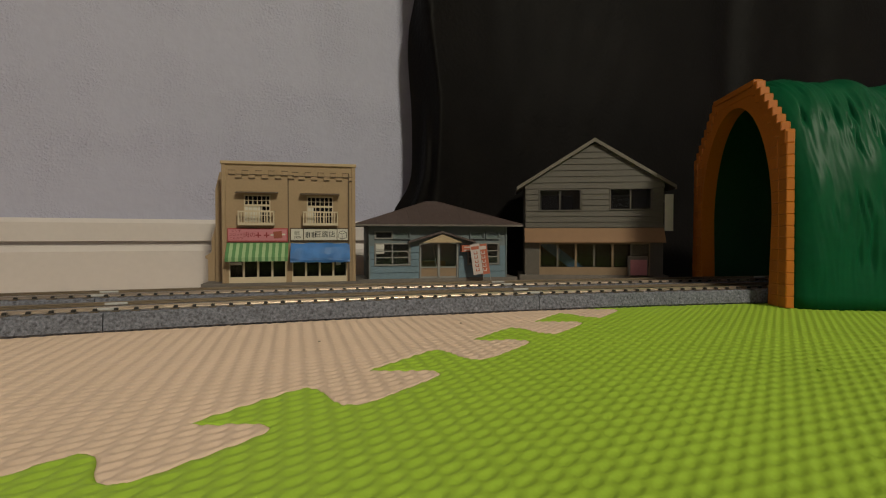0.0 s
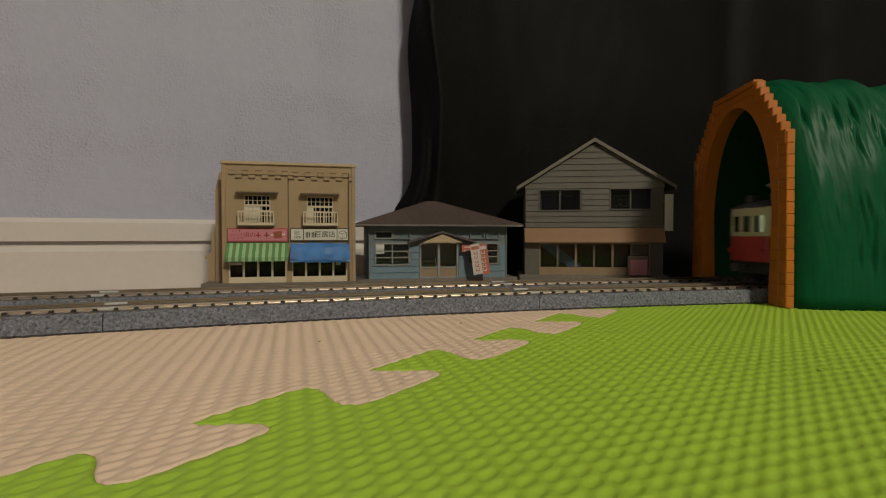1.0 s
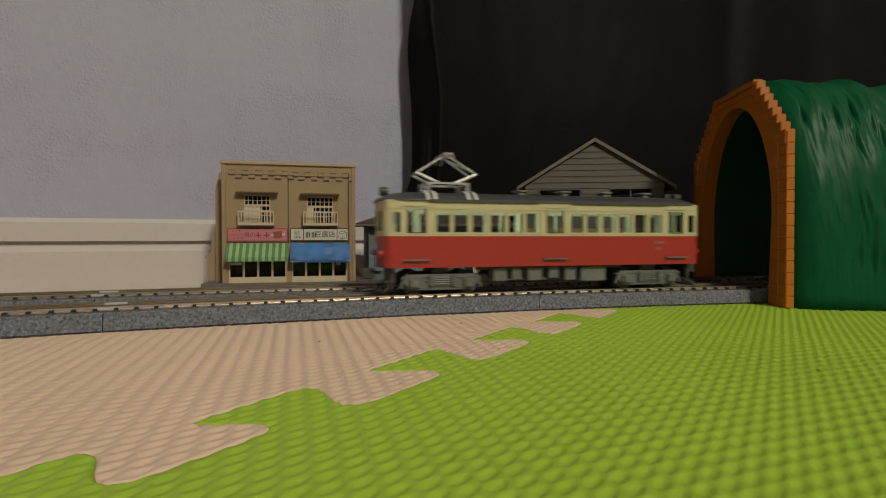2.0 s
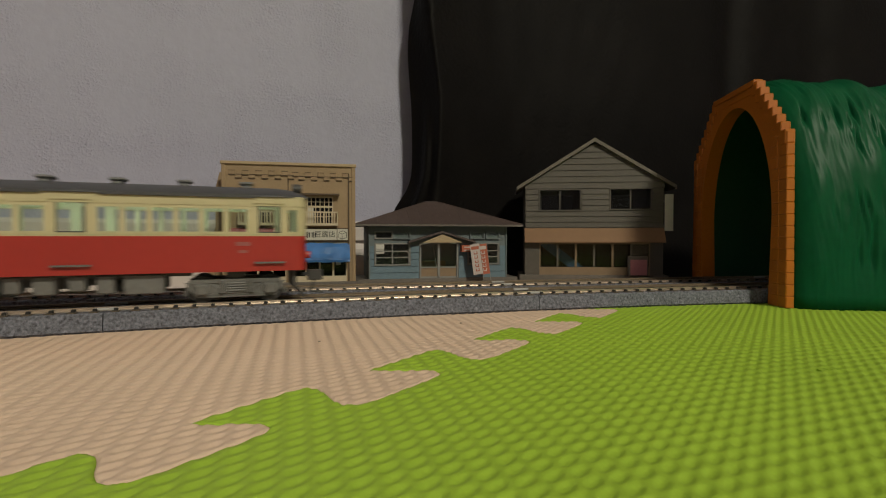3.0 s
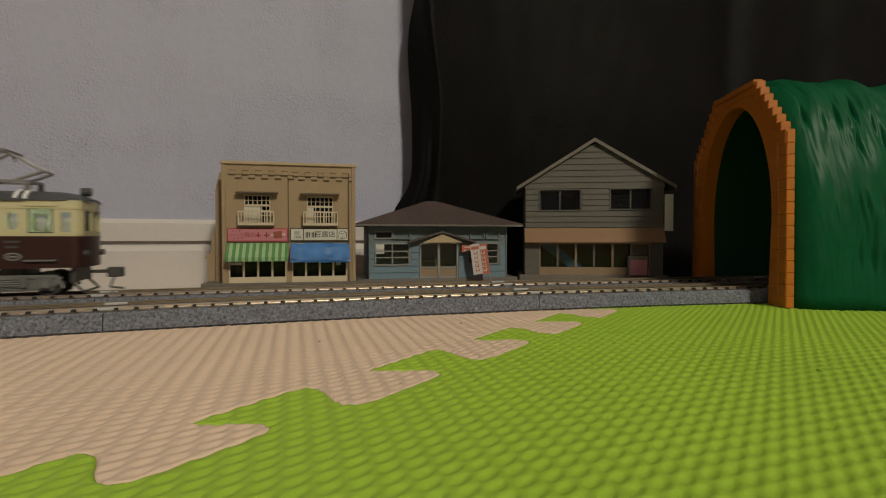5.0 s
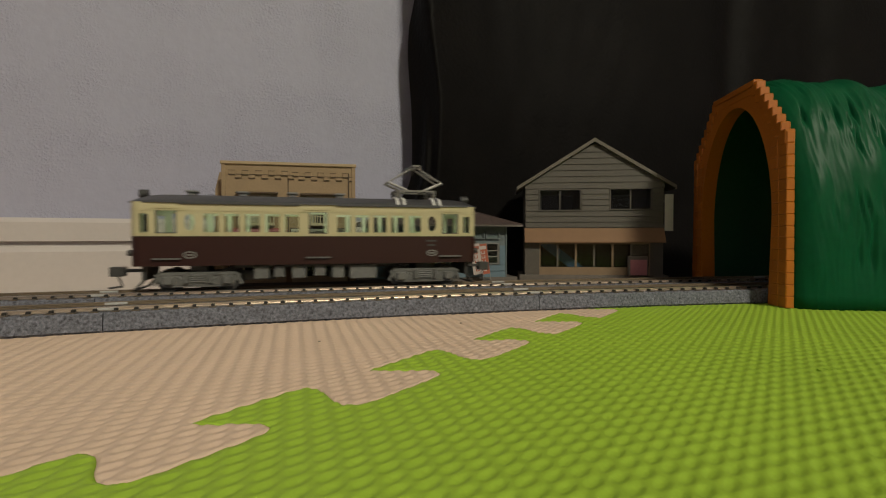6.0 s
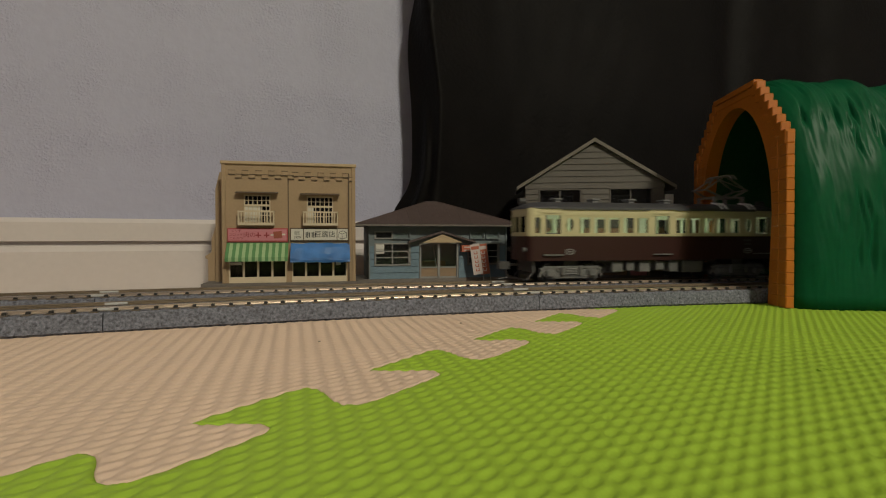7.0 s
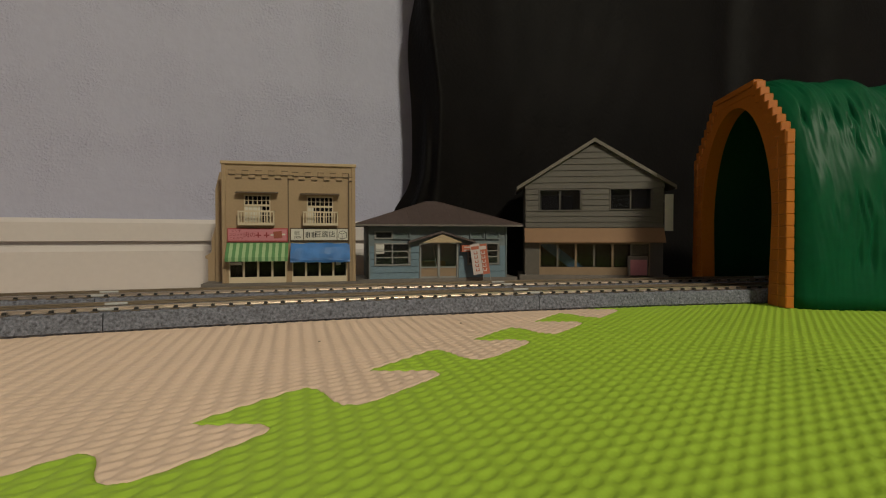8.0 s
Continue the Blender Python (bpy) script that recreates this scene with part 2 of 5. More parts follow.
UX, UY = math.cos(radians(SLANT)), math.sin(radians(SLANT))


def room_pose(u, back, z=0.0):
    """A pose u metres along the back wall and so far in front of it; local -y points into the room."""
    ox, oy = -0.281, 0.3227
    return Matrix.Translation((ox + u * UX + back * UY, oy + u * UY - back * UX, z)) @ pose(0, 0, 0, 0, 0, SLANT)


FLOOR_Z = -12.0
ROOM_L, ROOM_R, ROOM_D, ROOM_H = -1300.0, 2700.0, 4600.0, 2250.0


def room():
    wall = part("wall_north", boxes((ROOM_L, ROOM_R, 0, 90, FLOOR_Z, ROOM_H)), M_WALL, at=room_pose(0, 0))
    tagged(wall, "pale grey embossed wallpapered wall", "wall", kind="structure")
    for nm, it in (("wall_south", (ROOM_L, ROOM_R, -ROOM_D - 90, -ROOM_D, FLOOR_Z, ROOM_H)),
                   ("wall_west", (ROOM_L - 90, ROOM_L, -ROOM_D, 0, FLOOR_Z, ROOM_H)),
                   ("wall_east", (ROOM_R, ROOM_R + 90, -ROOM_D, 0, FLOOR_Z, ROOM_H))):
        tagged(part(nm, boxes(it), M_WALL, at=room_pose(0, 0)), "plain grey wallpapered wall", "wall", kind="structure")
    tagged(part("floor", boxes((ROOM_L, ROOM_R, -ROOM_D, 0, FLOOR_Z - 60, FLOOR_Z)), M_FLOOR, at=room_pose(0, 0)), "brown wooden room floor under the mats", "floor", kind="structure")
    tagged(part("ceiling", boxes((ROOM_L, ROOM_R, -ROOM_D, 0, ROOM_H, ROOM_H + 60)), M_CEIL, at=room_pose(0, 0)), "white papered ceiling", "ceiling", kind="structure")
    # baseboard in two stepped boards with a groove between
    prof = [(0, 49.0), (-3.6, 49.0), (-5.6, 46.1), (-5.8, 33.8), (-2.4, 33.4), (-2.4, 30.8), (-6.2, 30.5), (-8.6, 26.9), (-9.0, FLOOR_Z), (0, FLOOR_Z)]
    bm = bmesh.new()
    a = [bm.verts.new((ROOM_L, y, z)) for y, z in prof]
    b = [bm.verts.new((ROOM_R, y, z)) for y, z in prof]
    for i in range(len(a) - 1):
        bm.faces.new((a[i], b[i], b[i + 1], a[i + 1]))
    bm.faces.new((a[-1], b[-1], b[0], a[0]))
    bm.faces.new(a)
    bm.faces.new(b[::-1])
    tagged(part("baseboard", bm, M_BASE, at=room_pose(0, -0.0005)), "beige painted baseboard with a dark groove", "baseboard", kind="structure")


def ceiling_lamp():
    thing = tagged(empty("ceiling_lamp", Matrix.Translation((LAMP_AT[0], LAMP_AT[1], ROOM_H * MM))), "round white ceiling lamp giving warm light", "lamp")
    bm = bmesh.new()
    bmesh.ops.create_cone(bm, cap_ends=True, segments=40, radius1=120, radius2=120, depth=30)
    bmesh.ops.translate(bm, vec=(0, 0, -15), verts=bm.verts)
    part("base", bm, M_CEIL, thing)
    bm = bmesh.new()
    bmesh.ops.create_uvsphere(bm, u_segments=40, v_segments=16, radius=250)
    bmesh.ops.scale(bm, vec=(1, 1, 0.16), verts=bm.verts)
    bmesh.ops.translate(bm, vec=(0, 0, -48), verts=bm.verts)
    part("shade", bm, M_LAMP, thing, "glowing white diffuser")


def curtain():
    """A dark cloth: its free edge turned back from one forward fold, then a nearly plain spread."""
    nu, nv = 300, 120
    verts, faces = [], []
    top = 2150.0

    def bell(t, mid, width):
        return math.exp(-((t - mid) / width) ** 2)

    for j in range(nv + 1):
        v = (j / nv) ** 2.2 * top - 8.0
        edge = (-25 - 3.3 * bell(v, 185, 35) - 16 * bell(v, 52, 20) + 3.2 * min(1, max(0, (v - 205) / 25)))
        crest = -2.0 - 12.5 * min(1, max(0, (v - 143) / 90)) ** 1.1 - 5.0 * min(1, max(0, (135 - v) / 70)) ** 2
        for i in range(nu + 1):
            x = edge + (i / nu) ** 1.35 * 950
            if x < crest:
                k = (x - edge) / (crest - edge)
                y = 413 - 23 * k ** 1.4
            else:
                y = 390 + 0.30 * (x - crest) + 28 * (1 - math.exp(-(x - crest) / 70))
            # a second small fold inside the turned edge, low down
            y -= 8 * bell(x, 0.45 * edge + 0.55 * crest, 3.0) * min(1, max(0, (150 - v) / 60))
            wide = min(1, max(0, (x - crest) / 60))
            y += wide * (5 * math.sin(x * 0.021 + 0.4 + 0.002 * v) + 3.5 * noise.noise(Vector((x * 0.010, v * 0.004, 1.0))))
            y += wide * (7 * bell(x, 262 + 0.10 * v, 16) - 3 * bell(x, 305 + 0.08 * v, 24) + 4 * bell(x, 392, 24))
            y += 0.7 * noise.noise(Vector((x * 0.06, v * 0.03, 9.1)))
            verts.append((x, y - 6 * math.exp(-v / 30.0), v))
    for j in range(nv):
        for i in range(nu):
            k = j * (nu + 1) + i
            faces.append((k, k + 1, k + nu + 2, k + nu + 1))
    ob = new("curtain", mesh_of("curtain", verts, faces, M_CURTAIN, True))
    so = ob.modifiers.new("thickness", "SOLIDIFY")
    so.thickness = 0.0012
    return tagged(ob, "dark charcoal cloth curtain hanging in folds", "curtain")


# ---- mats with a jigsaw seam ----
SEAM_AT, SEAM_TURN, PITCH = Vector((-20.1, 140.3)), radians(53.3), 52.0
SEAM_U = Vector((math.cos(SEAM_TURN), math.sin(SEAM_TURN)))
SEAM_V = Vector((-SEAM_U.y, SEAM_U.x))


def seam_curve():
    """One period of the dovetail line: (along, across), repeated over the mat's side."""
    tooth = [(0.0, 0.0), (0.22, 0.012), (0.44, 0.024), (0.545, 0.018), (0.59, -0.02), (0.578, -0.11), (0.525, -0.235), (0.525, -0.33), (0.60, -0.378), (0.80, -0.378), (1.0, -0.372), (1.125, -0.36), (1.175, -0.325), (1.172, -0.27), (1.115, -0.185), (1.03, -0.09), (0.998, -0.04)]
    pts = []
    for k in range(-9, 12):
        for a, b in tooth:
            along = float(np.interp(a + k, (-9, -2, -1.475, -0.825, -0.6, 0, 1.175, 2.175, 3.175, 12), (-445, -96, -70.5, -42.2, -30.5, 0, 61, 109.7, 156.6, 570)))
            pts.append(SEAM_AT + SEAM_U * along + SEAM_V * (b * PITCH * (0.87 if k == -2 else 1.0)))
    out = []
    for i in range(1, len(pts) - 2):
        p0, p1, p2, p3 = pts[i - 1], pts[i], pts[i + 1], pts[i + 2]
        for q in range(4):
            t = q / 4
            out.append(0.5 * ((2 * p1) + (p2 - p0) * t + (2 * p0 - 5 * p1 + 4 * p2 - p3) * t * t + (3 * p1 - p0 - 3 * p2 + p3) * t ** 3))
    return np.array([(p.x, p.y) for p in out])


def relief(x, y):
    """Close-set dimples on a slanted lattice, with a rounded net of ridges between."""
    a = radians(33.6)
    along = x * math.sin(a) + y * math.cos(a)
    perp = x * math.cos(a) - y * math.sin(a)
    w = 2 * np.pi
    c = 0.40 * np.cos(w * 0.351 * perp) + 0.30 * np.cos(w * (along / 6.2 + 0.136 * perp)) + 0.30 * np.cos(w * (along / 6.2 - 0.215 * perp))
    t = np.clip((c + 0.42) / 1.15, 0, 1)
    return 0.19 - 0.46 * t * t * (3 - 2 * t)


def mats():
    xs = np.concatenate([np.arange(-900, -200, 25.0), np.arange(-200, 300, 0.46), np.arange(300, 1000, 25.0)])
    ys = np.concatenate([np.arange(-170, 56, 22.6), np.arange(56, 300, 0.46), np.arange(300, 440, 10.0)])
    gx, gy = np.meshgrid(xs, ys)
    # keep clear of the slanted wall
    lim = 322.7 + (gx + 281) * math.tan(radians(SLANT)) - 12
    gy = np.minimum(gy, np.maximum(lim, -170))
    curve = seam_curve()
    cx, cy = (gx[:-1, :-1] + gx[1:, 1:]) / 2, (gy[:-1, :-1] + gy[1:, 1:]) / 2
    rel = (cx - SEAM_AT.x) * SEAM_V.x + (cy - SEAM_AT.y) * SEAM_V.y + 0.18 * PITCH
    inside = rel > 0
    # within the band of the teeth, test against the closed line
    band = np.abs(rel) < PITCH * 0.36
    px, py = cx[band], cy[band]
    poly = np.vstack([curve, curve[-1] + np.array(SEAM_V) * 3000, curve[0] + np.array(SEAM_V) * 3000])
    odd = np.zeros(len(px), bool)
    x0, y0 = poly[:, 0], poly[:, 1]
    x1, y1 = np.roll(x0, -1), np.roll(y0, -1)
    for i in range(len(poly)):
        if y0[i] != y1[i]:
            hit = ((y0[i] > py) != (y1[i] > py)) & (px < (x1[i] - x0[i]) * (py - y0[i]) / (y1[i] - y0[i]) + x0[i])
            odd ^= hit
    inside[band] = odd
    near = np.zeros(gx.shape, bool)
    diff_x, diff_y = inside[:, 1:] != inside[:, :-1], inside[1:, :] != inside[:-1, :]
    near[:-1, 1:-1] |= diff_x
    near[1:, 1:-1] |= diff_x
    near[1:-1, :-1] |= diff_y
    near[1:-1, 1:] |= diff_y
    gz = np.where((gx > -200) & (gx < 300) & (gy > 56) & (gy < 300), relief(gx, gy), 0.0)
    for i, j in zip(*np.nonzero(near)):
        if not (-200 < gx[i, j] < 300 and 56 < gy[i, j] < 300):
            continue
        d = (curve[:, 0] - gx[i, j]) ** 2 + (curve[:, 1] - gy[i, j]) ** 2
        k = int(np.clip(d.argmin(), 1, len(curve) - 2))
        best = None
        for p, q in ((curve[k - 1], curve[k]), (curve[k], curve[k + 1])):
            pq = q - p
            t = np.clip(((gx[i, j] - p[0]) * pq[0] + (gy[i, j] - p[1]) * pq[1]) / (pq @ pq), 0, 1)
            c = p + pq * t
            e = (c[0] - gx[i, j]) ** 2 + (c[1] - gy[i, j]) ** 2
            if best is None or e < best[0]:
                best = (e, c)
        gx[i, j], gy[i, j] = best[1]
        gz[i, j] = 0.4 * relief(gx[i, j], gy[i, j]) - 0.22
    ny, nx = gx.shape
    co3 = np.stack([gx, gy, gz], -1).reshape(-1, 3) * MM
    idx = np.arange(ny * nx).reshape(ny, nx)
    quads = np.stack([idx[:-1, :-1], idx[:-1, 1:], idx[1:, 1:], idx[1:, :-1]], -1)
    for name, sel, material, label in (("tan_mat", inside, M_TAN, "tan foam play mat with embossed bumps"), ("green_mat", ~inside, M_GREEN, "bright green foam play mat with embossed bumps")):
        q = quads[sel]
        used = np.unique(q)
        remap = np.zeros(ny * nx, np.int64)
        remap[used] = np.arange(len(used))
        q = remap[q]
        # side walls round the edge give the mat its thickness
        e = np.concatenate([q[:, [0, 1]], q[:, [1, 2]], q[:, [2, 3]], q[:, [3, 0]]])
        key = np.sort(e, 1)
        _, inv, cnt = np.unique(key[:, 0] * (len(used) + 1) + key[:, 1], return_inverse=True, return_counts=True)
        rim = e[cnt[inv] == 1]
        v = co3[used]
        low = v.copy()
        rim_v = np.unique(rim)
        low = v[rim_v].copy()
        low[:, 2] = FLOOR_Z * MM
        lowmap = np.zeros(len(used), np.int64)
        lowmap[rim_v] = len(used) + np.arange(len(rim_v))
        sides = np.stack([rim[:, 1], rim[:, 0], lowmap[rim[:, 0]], lowmap[rim[:, 1]]], -1)
        allv, allq = np.vstack([v, low]), np.vstack([q, sides])
        me = bpy.data.meshes.new(name)
        me.vertices.add(len(allv))
        me.vertices.foreach_set("co", allv.ravel())
        me.loops.add(allq.size)
        me.loops.foreach_set("vertex_index", allq.ravel().astype(np.int32))
        me.polygons.add(len(allq))
        me.polygons.foreach_set("loop_start", np.arange(0, allq.size, 4, dtype=np.int32))
        me.polygons.foreach_set("use_smooth", np.concatenate([np.ones(len(q), bool), np.zeros(len(sides), bool)]))
        me.update(calc_edges=True)
        me.validate()
        me.materials.append(material)
        sheet = tagged(new(name, me), label, "play mat")
        if name == "green_mat":
            bm = bmesh.new()
            for k, (x, w) in enumerate(((0.0, 1.0), (1.4, 0.5), (2.3, 0.9), (3.7, 0.8), (5.2, 0.4), (6.1, 1.1), (7.4, 0.6))):
                box(bm, x, x + w, 0.15 * (k % 2), 1.5 + 0.3 * (k % 3), -0.3, 0.24, 0.06)
            part("moulded_mark", bm, M_GREEN, sheet, "small worn raised lettering", pose(0.1035, 0.1385, 0, 0, 0, 4))


# ---- tracks: two gentle curves ----
NEAR_C, NEAR_R = (436.5, -1231.9), 1547.7
FAR_C, FAR_R = (652.3, -2267.0), 2649.2
RAIL_TOP, BED_TOP, GAUGE = 9.4, 7.7, 16.5


def on_track(c, r, a):
    return c[0] + r * math.sin(a), c[1] + r * math.cos(a)


def sweep(profile, c, r, a0, a1, n):
    """Carry a closed (offset, height) profile along an arc."""
    verts, faces, k = [], [], len(profile)
    for i in range(n + 1):
        a = a0 + (a1 - a0) * i / n
        for o, z in profile:
            x, y = on_track(c, r + o, a)
            verts.append((x, y, z))
    for i in range(n):
        for j in range(k):
            faces.append((i * k + j, i * k + (j + 1) % k, (i + 1) * k + (j + 1) % k, (i + 1) * k + j))
    faces += [tuple(range(k))[::-1], tuple(n * k + j for j in range(k))]
    return verts, faces


def track(c, r, joints, a_end, name_label, half=15.6):
    """Straight-sided roadbed pieces in a row, each with sleepers, clips and two rails."""
    pitch = 6.9 / r
    bed = [(-half + 1.3, 0.0), (-half + 1.1, 0.95), (-half + 0.2, 1.0), (-half + 1.2, BED_TOP - 0.5), (-half + 1.7, BED_TOP), (half - 1.7, BED_TOP), (half - 1.2, BED_TOP - 0.5), (half - 0.2, 1.0), (half - 1.1, 0.95), (half - 1.3, 0.0)]
    rail = [(-1.0, BED_TOP + 0.1), (-1.0, BED_TOP + 0.45), (-0.3, BED_TOP + 0.7), (-0.3, RAIL_TOP - 0.65), (-0.55, RAIL_TOP - 0.45), (-0.55, RAIL_TOP - 0.1), (-0.4, RAIL_TOP), (0.4, RAIL_TOP), (0.55, RAIL_TOP - 0.1), (0.55, RAIL_TOP - 0.45), (0.3, RAIL_TOP - 0.65), (0.3, BED_TOP + 0.7), (1.0, BED_TOP + 0.45), (1.0, BED_TOP + 0.1)]
    sleeper_me, clip_me = None, None
    for a0, a1 in zip(joints[:-1], joints[1:]):
        thing = tagged(empty("track_piece", Matrix.Identity(4)), name_label, "model track", "track pieces")
        gap = 0.18 / r
        v, f = sweep(bed, c, r, a0 + gap, a1 - gap, 24)
        b = new("roadbed", mesh_of("roadbed", v, f, M_BALLAST))
        b.parent = thing
        tagged(b, "grey speckled ballast roadbed")
        for o in (-GAUGE / 2 - 0.4, GAUGE / 2 + 0.4):
            v, f = sweep([(o + p, z) for p, z in rail], c, r, a0 + gap, a1 - gap, 24)
            ob = new("rail", mesh_of("rail", v, f, M_RAIL if o < 0 else M_RAIL_DULL))
            ob.parent = thing
            bm = bmesh.new()
            x, y = on_track(c, r + o, a1)
            box(bm, -4.2, 4.2, -1.15, 1.15, BED_TOP + 0.3, RAIL_TOP - 0.3, 0.2)
            j = part("rail_joiner", bm, M_JOINER, thing, "", pose(x * MM, y * MM, 0, 0, 0, -math.degrees(a1)))
        n = int((a1 - a0) / pitch)
        for i in range(n):
            a = a0 + (i + 0.5) * (a1 - a0) / n
            x, y = on_track(c, r, a)
            m = pose(x * MM, y * MM, 0, 0, 0, -math.degrees(a))
            if sleeper_me is None:
                s = part("sleeper", boxes((-1.5, 1.5, -half + 2.2, half - 2.2, BED_TOP - 0.6, BED_TOP + 0.35), bevel=0.15), M_SLEEPER, thing, "", m)
                bm = bmesh.new()
                for o in (-GAUGE / 2 - 0.4, GAUGE / 2 + 0.4):
                    q = -1.3 if o < 0 else 1.3
                    box(bm, -0.75, 0.75, o + q - 0.8, o + q + 0.8, BED_TOP - 0.4, BED_TOP + 1.3, 0.25)
                k = part("rail_clip", bm, M_CLIP, thing, "", m)
                sleeper_me, clip_me = s.data, k.data
            else:
                for nm, me in (("sleeper", sleeper_me), ("rail_clip", clip_me)):
                    ob = new(nm, me)
                    ob.parent, ob.matrix_basis = thing, m


# ---- toy tunnel ----
TUNNEL = pose(0.1795, 0.3165, 0, 0, 0, -4)


def tunnel():
    thing = tagged(empty("toy_tunnel", TUNNEL), "green plastic toy mountain tunnel with an orange brick portal", "toy tunnel")
    # portal ring: stepped outside, arched inside
    half, spring, top = 55.2, 87.5, 125.2
    ni = 48
    inner = [(-40.5, 0.0)] + [(-43.0 * math.cos(t), 46 + 69.5 * math.sin(t)) for t in [math.pi * k / ni for k in range(ni + 1)]] + [(40.5, 0.0)]
    # a flat crown, with eight steep steps down to each shoulder
    n_step, crown = 8, 23.5
    rise, run = (top - spring) / n_step, (half - crown) / n_step
    slope_out = [(-half - 1.5, 0.0), (-half, spring - 2), (-crown - 2, top - 3), (-crown * 0.4, top - 2.5)]
    slope_out += [(-w, v) for w, v in slope_out[::-1]]
    bm = bmesh.new()

    def ring(x0, x1):
        m = 64
        def sample(line, k):
            ds = [0.0]
            for p, q in zip(line[:-1], line[1:]):
                ds.append(ds[-1] + math.dist(p, q))
            t = ds[-1] * k / m
            for i in range(len(ds) - 1):
                if t <= ds[i + 1] + 1e-9:
                    s = (t - ds[i]) / max(1e-9, ds[i + 1] - ds[i])
                    return (line[i][0] + (line[i + 1][0] - line[i][0]) * s, line[i][1] + (line[i + 1][1] - line[i][1]) * s)
            return line[-1]
        rows = []
        for k in range(m + 1):
            (iw, iv), (ow, ov) = sample(inner, k), sample(slope_out, k)
            rows.append([bm.verts.new(p) for p in ((x0, iw, iv), (x0, ow, ov), (3.9, ow, ov), (x1, iw, iv))])
        for r0, r1 in zip(rows[:-1], rows[1:]):
            for q in range(4):
                bm.faces.new((r0[q], r0[(q + 1) % 4], r1[(q + 1) % 4], r1[q]))
        bm.faces.new(rows[0])
        bm.faces.new(rows[-1][::-1])

    ring(0.0, 8.5)
    portal = part("portal", bm, M_ORANGE, thing, "orange plastic portal moulded as brickwork")
    # moulded bricks on the pillars
    bm = bmesh.new()
    box(bm, -0.28, 3.95, -3.31, 3.31, -3.02, 3.02, 0.42)
    def brick(w, v, me=[None]):
        m = pose(0, w * MM, v * MM)
        if me[0] is None:
            ob = part("brick", bm, M_ORANGE, portal, "", m)
            me[0] = ob.data
        else:
            ob = new("brick", me[0])
            ob.parent, ob.matrix_basis = portal, m
    for k in range(15):
        v = 3.1 + k * 6.05
        lean = 1.5 * (1 - v / spring)
        for sgn in (-1, 1):
            brick(sgn * (half - 2.6 + lean), v)
            if v < 62:
                brick(sgn * (half - 9.2 + lean * 0.7), v)
            else:
                brick(sgn * (half - 9.2 - (0 if v < 75 else 1.5)), v)
    # stepped coping stones
    bm2 = bmesh.new()
    box(bm2, -0.8, 4.4, -run * 0.9, run * 0.55, -rise * 1.1, rise * 0.55, 0.45)
    cop = None
    for sgn in (-1, 1):
        for k in range(n_step):
            w = sgn * (half - (k + 0.5) * run)
            v = spring + k * rise + rise * 0.4
            m = pose(0, w * MM, v * MM) if sgn > 0 else Matrix.Translation((3.6 * MM, w * MM, v * MM)) @ pose(0, 0, 0, 0, 0, 180)
            if cop is None:
                cop = part("coping_stone", bm2, M_ORANGE, portal, "", m)
            else:
                ob = new("coping_stone", cop.data)
                ob.parent, ob.matrix_basis = portal, m
    part("crown_slab", boxes((-0.5, 4.0, -crown - 0.5, crown + 0.5, top - 6.5, top - 2.4), (-1.2, 4.4, -crown - 1.5, crown + 1.5, top - 2.4, top + 1.2), bevel=0.45), M_ORANGE, portal)
    # mountain shell, outside and inside skins
    nx, na = 300, 170
    LEN = 250.0
    outs, ins = [], []
    for i in range(nx + 1):
        s = i / nx
        x = 3.2 + s ** 1.25 * LEN
        for j in range(na + 1):
            t = math.pi * j / na
            cw, sv = math.cos(t), math.sin(t)
            wide = 54.5 + 7.0 * (1 - math.exp(-(x - 3.2) / 4.5)) + (0 if cw > 0 else 60 * s) + 2.0 * math.sin(s * 7)
            w = -wide * math.copysign(abs(cw) ** 0.67, cw)
            v = (126.0 + 3.0 * min(1, (x - 3.2) / 8) - 1.0 * min(1, max(0, (x - 12) / 40)) - 5.0 * math.exp(-((x - 62) / 12) ** 2) + 2.0 * noise.noise(Vector((x * 0.05, w * 0.03, 0.4)))) * abs(sv) ** 0.73
            env = min(1.0, (x - 3.2) / 9)
            # long soft bulges, then clusters of short claw-like grooves that lean as they fall
            lump = 0.6 * noise.noise(Vector((x * 0.045, v * 0.022, w * 0.02 + 5))) + 0.5 * noise.noise(Vector((x * 0.10, v * 0.045, 3.3)))
            p = x + 0.10 * v + 3.0 * noise.noise(Vector((x * 0.03, v * 0.03, 2)))
            cluster = min(1, max(0, 0.45 + 2.4 * noise.noise(Vector((x * 0.035, v * 0.035, 8.1)))))
            cut = max(0.0, noise.noise(Vector((p * 0.50, v * 0.065, 1.7))) - 0.05) * 2.6
            fine = noise.noise(Vector((p * 0.7, v * 0.06, 7.7)))
            high = 0.70 + 0.30 * min(1, v / 100) ** 2
            d = env * (2.6 * lump - high * cluster * (1.5 * cut + 0.30 * fine) - 0.25 * fine)
            if v < 6:
                d *= v / 6
            nrm = Vector((0, -cw, 0.75 * sv)).normalized()
            outs.append((x, w + nrm.y * d, max(0, v + nrm.z * d)))
            ins.append((x, w - nrm.y * 3.2, max(0, v - nrm.z * 3.2)))
    verts, faces, off, st = outs + ins, [], len(outs), na + 1
    for i in range(nx):
        for j in range(na):
            k = i * st + j
            faces.append((k, k + 1, k + st + 1, k + st))
            faces.append((off + k, off + k + st, off + k + st + 1, off + k + 1))
    for j in range(na):
        faces.append((j, off + j, off + j + 1, j + 1))
        k = nx * st + j
